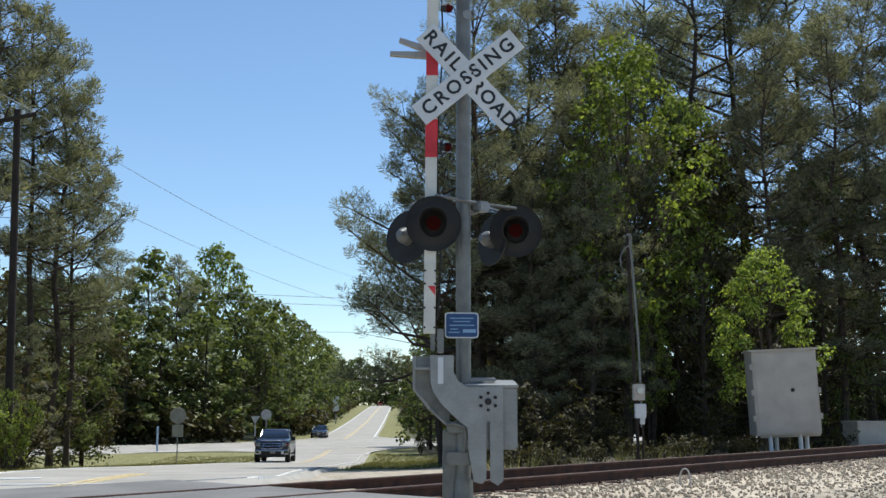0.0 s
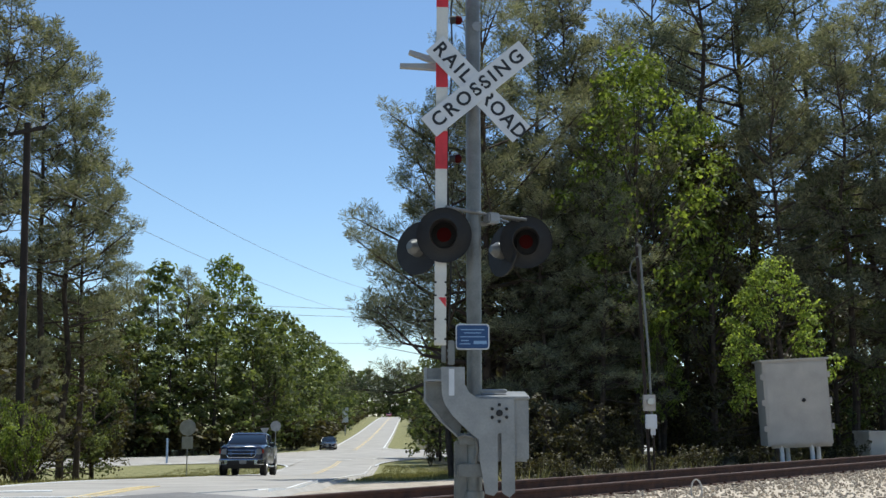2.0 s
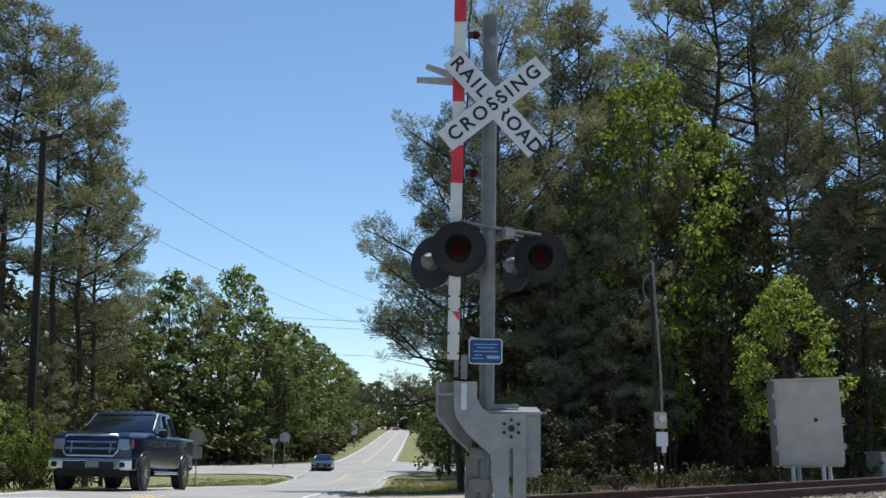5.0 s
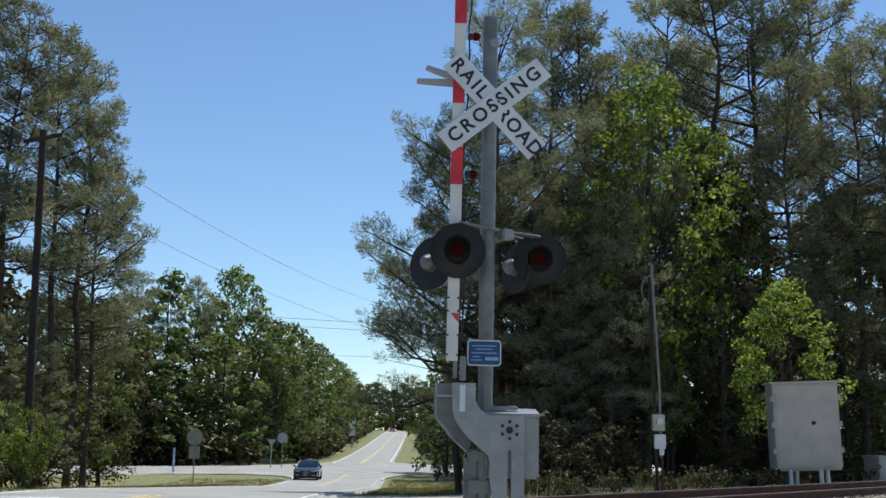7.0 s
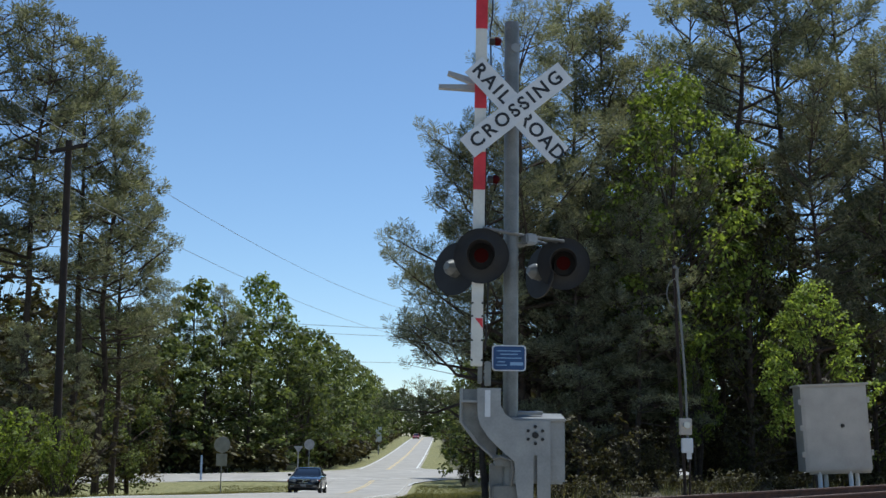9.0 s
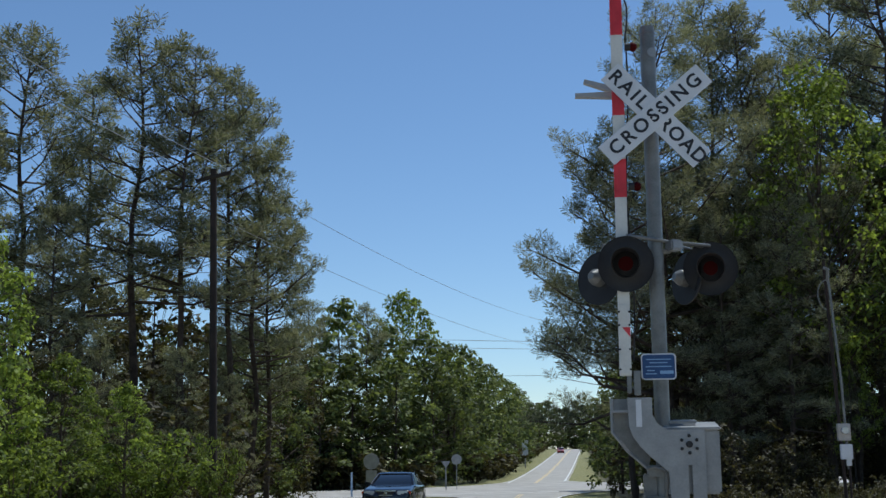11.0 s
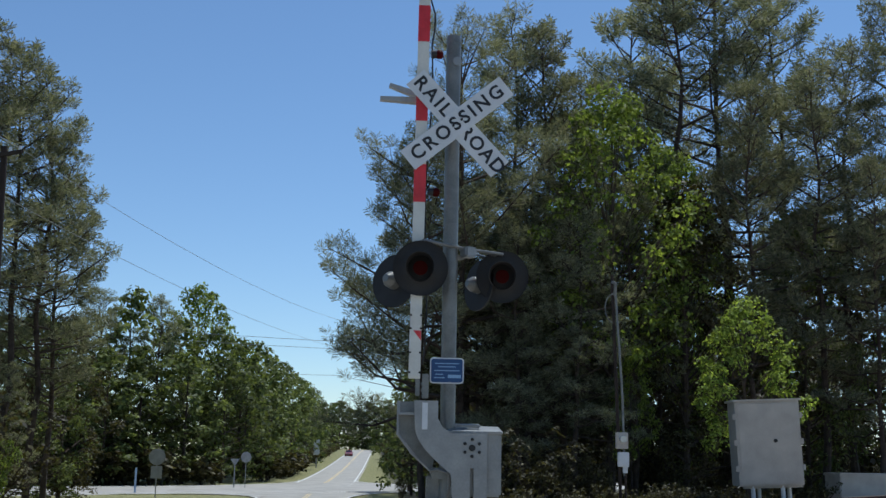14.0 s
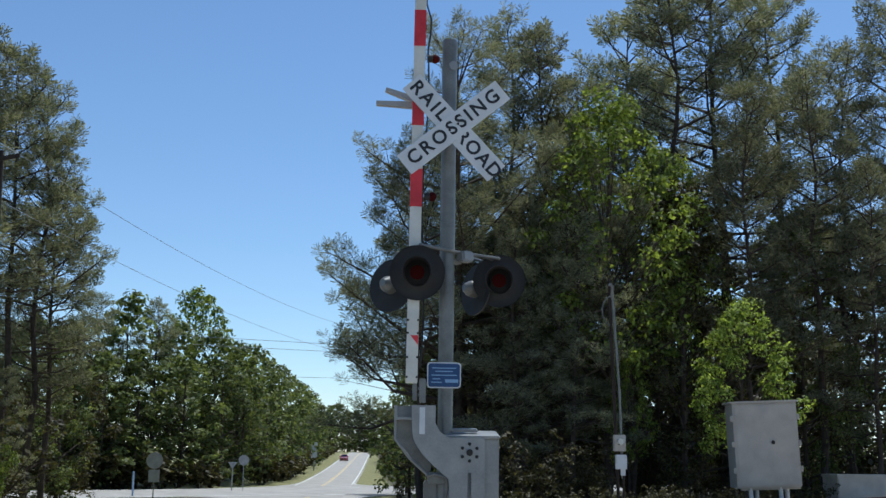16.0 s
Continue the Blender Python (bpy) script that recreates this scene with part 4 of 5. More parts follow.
def crossing_signal(base, lean, label, out=0.0, wide=1.0, red=None):
    sg = thing("crossing_signal", base, label, "railroad signal", "signals of the crossing")
    # pole with cap, foundation
    pole = part("pole", cyl(0.07, 0.07, 5.22, seg=28), GALV, sg, "galvanised steel pole", True)
    part("cap", cyl(0.076, 0.07, 0.07, Matrix.Translation((0, 0, 5.22)), seg=28), GALV, pole, "", True)
    part("cap_band", cyl(0.0725, 0.0725, 0.22, Matrix.Translation((0, 0, 4.80)), seg=28), GALV, pole, "", True)
    bm = cyl(0.045, 0.045, 0.012, pose(0.03, -0.064, 5.02, 90, 0, 20), seg=20)
    part("inspection_plate", bm, GREY_PAINT, pole, "round inspection plate")
    bm = box(0.42, 0.42, 0.30, Matrix.Translation((0, 0, 0.0)))
    part("foundation", bm, CONCRETE, sg, "concrete foundation", False, 0.02)
    bm = cyl(0.11, 0.085, 0.5, Matrix.Translation((0, 0, 0.15)), seg=24)
    part("pole_base", bm, GALV, sg, "cast pole base", True)
    # crossbucks, front and back
    crossbuck(sg, 4.36, -0.245, (39.5, -47.0))
    part("sign_bracket", box(0.06, 0.18, 0.10, Matrix.Translation((0.03, -0.14, 4.36))), GALV, sg, "", False, 0.008)
    for x0, z0, x1, z1, y in ((-0.70, 4.615, -0.30, 4.60, -0.10), (-0.61, 4.80, -0.30, 4.69, 0.06)):
        ln, tilt = math.hypot(x1 - x0, z1 - z0), math.degrees(math.atan2(z0 - z1, x1 - x0))
        m = pose((x0 + x1) / 2, y, (z0 + z1) / 2, 0, tilt, 0)
        sb = part("side_blade", prism([(-ln / 2, -0.022), (ln / 2, -0.032), (ln / 2, 0.032), (-ln / 2, 0.014)], 0.07, m), SIGN_BACK, sg, "grey side blade seen from its edge", False, 0.003)
        part("side_bracket", tube((x1, y, z1), (0.0, 0, z1 - 0.03), 0.014), GALV, sb)
    # cross-arm and lights
    hub = Vector((0.18, 0.02, 3.20))
    arm_l, arm_r = Vector((-0.27, -0.24, 3.235)), Vector((0.52, 0.24, 3.20))
    ca = part("cross_arm", bent([arm_l, hub, arm_r], 0.017), GALV, sg, "pipe cross-arm of the lights", True)
    part("junction_box", box(0.13, 0.12, 0.10, pose(0.17, 0, 3.17, 0, 0, 30)), GREY_PAINT, ca, "", False, 0.015)
    part("conduit", bent([(0, 0, 3.10), (0.12, 0.02, 3.12), hub], 0.022), GALV, ca, "", True)
    part("conduit", bent([(-0.2, -0.2, 3.20), (-0.05, -0.05, 3.12), (0.1, 0.0, 3.13)], 0.012), GALV, ca, "", True)
    for at, yaw, lit in (((-0.29, -0.30, 2.965), -3, True), ((0.52, 0.25, 2.985), -6, True), ((-0.50, 0.10, 2.89), 142, False), ((0.34, 0.47, 2.92), 118, False)):
        flash_light(sg, at, yaw, lit)
        part("light_bracket", bent([(at[0], at[1] + (0.1 if lit else -0.1), at[2] + 0.1), (at[0] + 0.02, at[1] + (0.12 if lit else -0.12), 3.19), (at[0] * 0.6, at[1] * 0.4, 3.20)], 0.015), GALV, sg, "", True)
    # the blue notice, its writing too small to read
    def rounded(w, h, r):
        return [(cx * (w / 2 - r) + r * math.cos(radians(q)), cz * (h / 2 - r) + r * math.sin(radians(q))) for cx, cz, a0 in ((1, 1, 0), (-1, 1, 90), (-1, -1, 180), (1, -1, 270)) for q in (a0, a0 + 30, a0 + 60, a0 + 90)]

    nb = part("notice_plate", prism(rounded(0.312, 0.236, 0.03), 0.006, Matrix.Translation((-0.02, -0.085, 2.05))), WHITE_SHEET, sg, "small blue notice with a white border")
    part("notice_field", prism(rounded(0.29, 0.214, 0.024), 0.003, Matrix.Translation((-0.02, -0.0895, 2.05))), BLUE_SIGN, nb, "blue notice field")
    for z, w in ((2.115, 0.22), (2.085, 0.16), (2.05, 0.23), (2.015, 0.07), (1.985, 0.10)):
        part("notice_line", box(w, 0.002, 0.009, Matrix.Translation((-0.02 if w > 0.11 else -0.09, -0.0918, z))), NOTICE_INK, nb)
    part("notice_stamp", box(0.12, 0.002, 0.03, Matrix.Translation((0.05, -0.0918, 1.998))), NOTICE_INK, nb)
    # gate arm
    lo = Vector((-0.322 - out, -0.19, 1.965))
    am = lambda z0, z1, w, t, dy=0.0: Matrix.Translation(lo) @ pose(0, 0, 0, 0, lean, 0) @ Matrix.Translation((0, dy, (z0 + z1) / 2 - lo.z))
    ga = part("gate_arm", box(0.108 * wide, 0.03, 4.86, am(1.965, 6.825, 0, 0)), ARM_WHITE, sg, "raised white gate arm with red bands", False, 0.004)
    for z0 in (3.60, 4.38, 5.16, 5.94):
        part("red_band", box(0.108 * wide + 0.004, 0.034, 0.36, am(z0, z0 + 0.36, 0, 0)), red or ARM_RED, ga, "red band")
    part("red_band", prism([(-0.02 * wide, 0.09), (0.05 * wide, 0.09), (0.05 * wide, 0.0)], 0.072, am(2.31, 2.31, 0, 0)), ARM_RED, ga, "slanted red mark")
    part("arm_splice", box(0.098 * wide, 0.05, 0.62, am(1.98, 2.60, 0, 0, -0.006)), ARM_WHITE, ga, "white splice plate")
    for z in (2.02, 2.20, 2.42, 2.54):
        for x in (-0.045, 0.045):
            part("bolt", cyl(0.010, 0.010, 0.022, am(z, z, 0, 0) @ pose(x * wide, -0.014, 0, 90, 0, 0), seg=8), BLACK, ga)
    for z, lit in ((5.04, True), (3.70, False), (6.5, False)):
        al = part("arm_lamp", cyl(0.036, 0.036, 0.06, am(z, z, 0, 0) @ pose(0.075, 0, 0, 0, 90, 0), seg=16), BLACK, ga, "small lamp on the gate arm", True)
        bm = bmesh.new()
        bmesh.ops.create_uvsphere(bm, u_segments=14, v_segments=8, radius=0.044, matrix=am(z, z, 0, 0) @ Matrix.Translation((0.15, 0, 0)))
        part("lens", bm, LENS_LIT if lit else LENS, al, "red glass lamp lens", True)
    wire = [am(z, z, 0, 0) @ Vector((0.075 + 0.02 * math.sin(z * 3), 0, 0)) for z in np.linspace(2.1, 6.5, 30)]
    wire[22] = wire[22] + Vector((0.04, 0, 0))
    wire[21] = wire[21] + Vector((0.03, 0, 0))
    part("arm_cable", bent(wire, 0.008, seg=5), BLACK, ga, "black lamp cable")
    # mechanism: side plates, counterweight arms and housing
    px = lambda cx, cy: ((cx - 385) * 0.002486 - (out if cx < 350 else 0), 1.769 - (cy - 622) * 0.002267)
    front = [px(258, 622), px(345, 622), px(345, 690), px(362, 725), px(395, 748), px(525, 748), px(525, 1060), px(525, 1115), px(505, 1135), px(482, 1120), px(478, 1110), px(477, 885), px(464, 885), px(463, 1110), px(448, 1128), px(418, 1120), px(400, 1000), px(395, 910), px(340, 858), px(300, 815), px(272, 770), px(262, 735)]
    gp = part("gate_bracket", prism(front, 0.03, Matrix.Translation((0, -0.20, 0))), GREY_PAINT, sg, "silver-painted gate arm bracket", False, 0.004)
    # darker GALV, not the front's silver paint, stands for shade on this bracket
    back = [px(200, 622), px(262, 622), px(268, 735), px(300, 800), px(340, 845), px(330, 900), px(318, 893), px(250, 820), px(208, 768), px(200, 740)]
    part("rear_bracket", prism(back, 0.025, Matrix.Translation((0, 0.05, 0))), GALV, sg, "dark grey rear bracket", False, 0.003)
    part("bracket_rib", box(0.15, 0.25, 0.02, Matrix.Translation((px(230, 0)[0], -0.07, 1.65))), GREY_PAINT, gp)
    part("bracket_lip", bent([(px(202, 0)[0], -0.07, px(0, 622)[1]), (px(202, 0)[0], -0.07, px(0, 755)[1]), (px(255, 0)[0], -0.07, px(0, 830)[1]), (px(325, 0)[0], -0.07, px(0, 898)[1])], 0.014), GREY_PAINT, gp)
    part("reflector_strip", box(0.05, 0.004, 0.24, Matrix.Translation((px(297, 0)[0], -0.2175, px(0, 683)[1]))), WHITE_SHEET, gp, "white reflective strip")
    for z in (1.86, 1.92):
        part("arm_bolt_bar", tube((-0.26, -0.19, z), (-0.19, -0.19, z), 0.012), GALV, gp)
    part("arm_clamp", box(0.06, 0.05, 0.22, pose(-0.22, -0.19, 1.90)), GALV, gp, "", False, 0.006)
    part("arm_clamp", box(0.04, 0.05, 0.20, pose(-0.29, -0.17, 1.91)), GALV, gp, "", False, 0.006)
    hs = part("mechanism_housing", box(0.485, 0.34, 0.57, Matrix.Translation((0.243, 0.02, 1.205))), GREY_PAINT, sg, "silver-painted gate mechanism housing", False, 0.02)
    part("housing_lid", box(0.505, 0.40, 0.03, pose(0.243, 0.02, 1.515, 8, 0, 0)), GREY_PAINT, hs, "", False, 0.01)
    part("lid_latch", box(0.28, 0.08, 0.03, pose(0.16, 0.0, 1.555, 8, 0, 0)), GREY_PAINT, hs, "", False, 0.008)
    hub_c = px(470, 805)
    part("hub", cyl(0.03, 0.03, 0.03, pose(hub_c[0], -0.21, hub_c[1], 90, 0, 0), seg=14), BLACK, gp)
    for k in range(6):
        a = math.pi / 6 + k * math.pi / 3
        part("bolt", cyl(0.016, 0.016, 0.02, pose(hub_c[0] + 0.075 * math.cos(a), -0.213, hub_c[1] + 0.075 * math.sin(a), 90, 0, 0), seg=6), BLACK, gp)
    part("pole_clamp", box(0.20, 0.18, 0.10, Matrix.Translation((-0.05, -0.02, 1.12))), GALV, sg, "", False, 0.01)
    part("pole_clamp", box(0.24, 0.2, 0.12, Matrix.Translation((-0.04, 0.0, 0.84))), GALV, sg, "", False, 0.01)
    part("lower_column", box(0.13, 0.12, 0.95, Matrix.Translation((-0.12, 0.06, 0.62))), GALV, sg, "grey steel lower column", False, 0.01)
    part("cable_loop", bent([(-0.16, -0.12, 1.14), (-0.10, -0.20, 1.16), (0.0, -0.2, 1.13), (0.02, -0.16, 1.05), (0.0, -0.12, 0.9)], 0.012), GALV, sg)
    return sg


crossing_signal(pose(0.67, 10.98, 0.08), 0.4, "grey steel crossing signal with crossbuck, lights and raised gate")
crossing_signal(pose(-10.57, 17.85, 0.10, 0, 0, 180), -4.4, "crossing signal with raised gate seen from its back", 0.3, 0.62, ARM_DULL)


# ---------------------------------------------------------------- trackside things
def instrument_case():
    m = pose(10.15, 30.3, 0.02, 0, -2.6, -6)
    ob = thing("instrument_case", m, "pale grey steel signal case on white posts", "cabinet")
    body = part("body", box(1.62, 0.95, 2.12, Matrix.Translation((0, 0, 1.72))), CASE_PAINT, ob, "", False, 0.015)
    part("door", box(1.53, 0.02, 2.02, Matrix.Translation((0.02, -0.487, 1.71))), CASE_PAINT, body, "wide steel door", False, 0.006)
    part("handle", cyl(0.05, 0.04, 0.06, pose(0.16, -0.497, 1.78, 90, 0, 0), seg=14), BLACK, body, "black door latch")
    part("roof", box(1.74, 1.08, 0.05, Matrix.Translation((0, 0, 2.805))), CASE_PAINT, ob, "flat overhanging roof", False, 0.012)
    for x in (-0.84, 0.84):
        for z in (1.1, 1.75, 2.4):
            part("hinge", box(0.06, 0.08, 0.14, Matrix.Translation((x, -0.44, z))), CASE_PAINT, body, "", False, 0.006)
    for x in (-0.45, -0.22, 0.30, 0.55):
        part("post", cyl(0.055, 0.055, 0.66, Matrix.Translation((x, -0.3 if x in (-0.45, 0.30) else 0.1, 0.0)), seg=14), WHITE_SHEET, ob, "white round post", True)
    part("skid", box(1.5, 0.1, 0.07, Matrix.Translation((0.05, -0.3, 0.635))), CASE_PAINT, ob, "", False, 0.006)


def meter_pole():
    ob = thing("service_pole", pose(5.22, 25.0, 0.05), "dark wooden service post with conduit and electric meter", "service pole")
    part("post", bent([(0.02, 0.06, -0.3), (-0.16, 0.06, 5.15)], 0.036, seg=10), POLE_WOOD, ob, "dark wooden post", True)
    part("conduit", bent([(0.06, -0.06, 0.9), (0.02, -0.06, 2.6), (-0.10, -0.05, 4.6), (-0.12, -0.05, 4.75)], 0.026), GALV, ob, "grey metal conduit", True)
    part("weatherhead", bent([(-0.12, -0.05, 4.7), (-0.12, -0.1, 4.95), (-0.2, -0.12, 4.98)], 0.035), GALV, ob)
    loop = [(-0.12 - 0.22 * math.sin(a), -0.08, 4.72 - 0.30 + 0.32 * math.cos(a)) for a in np.linspace(0.15, 2.9, 12)]
    part("drip_loop", bent(loop, 0.012, seg=5), GALV, ob, "pale drip loop of cable")
    mb = part("meter_box", box(0.25, 0.13, 0.34, Matrix.Translation((-0.01, -0.12, 1.63))), CASE_PAINT, ob, "grey meter box", False, 0.01)
    part("meter", cyl(0.08, 0.07, 0.09, pose(0.0, -0.18, 1.66, 90, 0, 0), seg=20), HEADLAMP, mb, "round glass meter", True)
    part("breaker_box", box(0.23, 0.12, 0.30, Matrix.Translation((0.02, -0.12, 1.24))), WHITE_SHEET, ob, "white breaker box", False, 0.01)
    part("stub", box(0.10, 0.06, 0.14, Matrix.Translation((0.06, -0.11, 1.03))), WHITE_SHEET, ob, "", False, 0.008)
    part("conduit", tube((0.07, -0.07, 0.0), (0.08, -0.07, 1.1), 0.022), POLE_WOOD, ob)


def concrete_block():
    ob = thing("concrete_footing", pose(16.15, 37.6, 0.0, 0, 0, 4), "weathered concrete footing beside the track, coloured pale for sunlight", "concrete block")
    part("block", box(3.1, 1.1, 1.2, Matrix.Translation((0, 0, 0.3))), SUNLIT_CONCRETE, ob, "", False, 0.03)
    part("cap_edge", box(3.17, 1.17, 0.09, Matrix.Translation((0, 0, 0.89))), SUNLIT_CONCRETE, ob, "", False, 0.02)


def round_sign(x, y, r, zc, plaque, label, face):
    z0 = land(x, y)
    ob = thing("road_sign", pose(x, y, z0, 0, 0, 6), label, "road sign", "signs by the junction")
    h = zc - z0
    part("post", box(0.06, 0.05, h + 0.5, Matrix.Translation((0, 0.03, (h + 0.5) / 2 - 0.3))), SIGN_BACK, ob, "steel post")
    part("disc", cyl(r, r, 0.012, pose(0, 0, h, 90, 0, 0), seg=36), face, ob, "grey back of a round sign", True)
    if plaque:
        part("plaque", box(r * 1.35, 0.012, r * 1.5, Matrix.Translation((0, -0.0, h - r * 1.85))), face, ob, "grey plaque below")


instrument_case()
meter_pole()
concrete_block()
round_sign(-12.12, 69, 0.46, 0.77, True, "round warning sign seen from behind, on a thin post", SIGN_BACK)
round_sign(-11.95, 116, 0.50, 0.47, False, "round pale sign on a post beyond the highway", SIGN_BACK)
ob = thing("marker_sign", pose(-13.0, 116, land(-13.0, 116)), "small triangular sign on a thin post", "road sign", "signs by the junction")
part("post", box(0.1, 0.06, 2.3, Matrix.Translation((0, 0, 1.15))), SIGN_BACK, ob)
part("plate", prism([(-0.45, 2.75), (0.45, 2.75), (0.0, 2.05)], 0.02), SIGN_BACK, ob)
ob = thing("marker_post", pose(-19.2, 100, land(-19.2, 100)), "slim blue-white marker post by the highway", "post")
part("post", box(0.16, 0.06, 2.1, Matrix.Translation((0, 0, 1.0))), plain("marker_white", (0.4, 0.5, 0.65), 0.5), ob, "", False, 0.01)
ob = thing("roadside_sign", pose(-9.3, 205, land(-9.3, 205)), "tall white sign panel beside the far road", "road sign")
part("post", box(0.2, 0.2, 4.0, Matrix.Translation((0, 0, 1.8))), SIGN_BACK, ob)
part("panel", box(1.0, 0.1, 2.6, Matrix.Translation((0, -0.12, 3.4))), WHITE_SHEET, ob, "", False, 0.02)
# cable ends that stick out of the ballast
ob = thing("cable_loop", pose(4.43, 18.0, 0.10), "pale loop of cable standing in the ballast", "cable")
part("cable", bent([(0.10 * math.cos(q) + 0.02 * q, 0.03 * q, 0.17 + 0.19 * math.sin(q)) for q in np.linspace(-1.5, 4.3, 16)], 0.012, seg=6), CONCRETE, ob)


# ---------------------------------------------------------------- poles and wires
def utility_pole(x, y, h, label, seen=True):
    z0 = land(x, y)
    ob = thing("utility_pole", pose(x, y, z0), label, "utility pole", "poles of the power line")
    part("pole", cyl(0.13, 0.10, h + 0.5, pose(0, 0, -0.5, 0, -1.2 if seen else 0, 0), seg=14), POLE_WOOD, ob, "", True)
    k = -0.2 if seen else 0
    part("cross_bar", box(1.7, 0.09, 0.12, pose(k, -0.14, h - 0.28, 0, 0, -35)), POLE_WOOD, ob, "", False, 0.01)
    for d in (-0.7, 0.3, 0.75):
        part("insulator", cyl(0.05, 0.035, 0.14, pose(k, -0.14, h - 0.24, 0, 0, -35) @ Matrix.Translation((d, 0, 0)), seg=10), WHITE_SHEET, ob, "pale insulator", True)
    return Vector((x + k, y, z0 + h))


def wire(a, b, sag, r=0.012):
    a, b = Vector(a), Vector(b)
    pts = [a.lerp(b, k / 16) - Vector((0, 0, sag * 4 * (k / 16) * (1 - k / 16))) for k in range(17)]
    ob = obj("overhead_wire", bent(pts, r, seg=4), SIGN_BACK)
    tagged(ob, "thin dark overhead power wire against the sky", "wire", "wires of the power line")


p1 = utility_pole(-11.1, 35.5, 10.75, "dark brown wooden utility pole by the pines")
p2 = utility_pole(-14.0, -12.0, 11.0, "dark brown wooden utility pole behind the bend", False)
p3 = utility_pole(3.5, 104.0, 14.5, "distant wooden utility pole among the trees", False)
wire(p1 + Vector((0.5, -0.3, -0.1)), p3 + Vector((0, 0, -0.3)), 1.6, 0.009)
wire(p1 + Vector((-0.2, 0, -1.4)), p3 + Vector((0, 0, -2.6)), 1.4, 0.009)
wire(p1 + Vector((0.5, -0.3, -0.1)), p2, 0.8)
wire(p1 + Vector((-0.6, 0.3, -0.1)), p2 + Vector((-0.6, 0, 0)), 0.8)
for z in (13.4, 14.3):
    wire((-75, 95, z), (30, 165, z + 1.2), 1.2, 0.03)
for px_, py_, ph_ in ((-75, 95, 16.8), (30, 165, 17.6), (-60, 250, 19.0), (60, 262, 19.8)):
    utility_pole(px_, py_, ph_, "distant wooden utility pole among the trees", False)
wire((-60, 250, 17.5), (60, 262, 18.3), 1.0, 0.05)


# ---------------------------------------------------------------- vehicles (front towards -y)
def ring(y, w, z0, z1, r, crown=0.02):
    """A rounded upright section of a body, at y."""
    pts = []
    for cx, cz, a0 in ((w - r, z1 - r, 0), (-(w - r), z1 - r, 90), (-(w - r), z0 + r, 180), (w - r, z0 + r, 270)):
        for k in range(4):
            a = radians(a0 + k * 30)
            pts.append(Vector((cx + r * math.cos(a), y, cz + r * math.sin(a) + (crown if a0 < 180 else 0) * (1 - abs(cx) / w))))
    return pts


def slab(z, x, y0, y1, r):
    """A rounded level section of a cabin, at z."""
    pts = []
    for cx, cy, a0 in ((x - r, y1 - r, 0), (-(x - r), y1 - r, 90), (-(x - r), y0 + r, 180), (x - r, y0 + r, 270)):
        for k in range(4):
            a = radians(a0 + k * 30)
            pts.append(Vector((cx + r * math.cos(a), cy + r * math.sin(a), z)))
    return pts


def wheel(parent, x, y, r, w, spokes):
    """A tyre with its rim; it turns about its own x."""
    lathe = [(r * 0.62, -w / 2), (r * 0.92, -w / 2), (r, -w * 0.36), (r, w * 0.36), (r * 0.92, w / 2), (r * 0.62, w / 2)]
    seg = 28
    rings = [[Vector((o, math.cos(2 * math.pi * k / seg) * q, math.sin(2 * math.pi * k / seg) * q)) for k in range(seg)] for q, o in lathe]
    t = part("wheel", loft(rings), TYRE, parent, "black tyre on an alloy rim", True)
    t.location = (x, y, r)
    side = 1 if x > 0 else -1
    bm = cyl(r * 0.63, r * 0.63, w * 0.75, pose(-w * 0.375, 0, 0, 0, 90, 0), seg=24)
    part("rim_well", bm, BLACK, t, "", True)
    bm = cyl(r * 0.17, r * 0.14, 0.03, pose(side * w * 0.45, 0, 0, 0, 90 * side, 0), seg=14)
    for k in range(spokes):
        box(0.03, r * 0.16, r * 0.5, pose(side * w * 0.45, 0, 0, 360 / spokes * k, 0, 0) @ Matrix.Translation((0, 0, r * 0.36)), bm)
    part("rim", bm, RIM, t, "bright alloy spokes")
    rings = [[Vector((side * o, math.cos(2 * math.pi * k / seg) * q, math.sin(2 * math.pi * k / seg) * q)) for k in range(seg)] for q, o in ((r * 0.64, w * 0.49), (r * 0.64, w * 0.42), (r * 0.55, w * 0.42), (r * 0.55, w * 0.47))]
    part("rim_ring", loft(rings, caps=False), RIM, t, "", True)
    return t


def arches(parent, xs, ys, r, w):
    for x in xs:
        for y in ys:
            s = 1 if x > 0 else -1
            bm = cyl(r, r, 0.02, pose(x, y, r * 0.86, 0, 90 * s, 0), seg=28)
            part("wheel_arch", bm, BLACK, parent, "dark wheel arch", True)


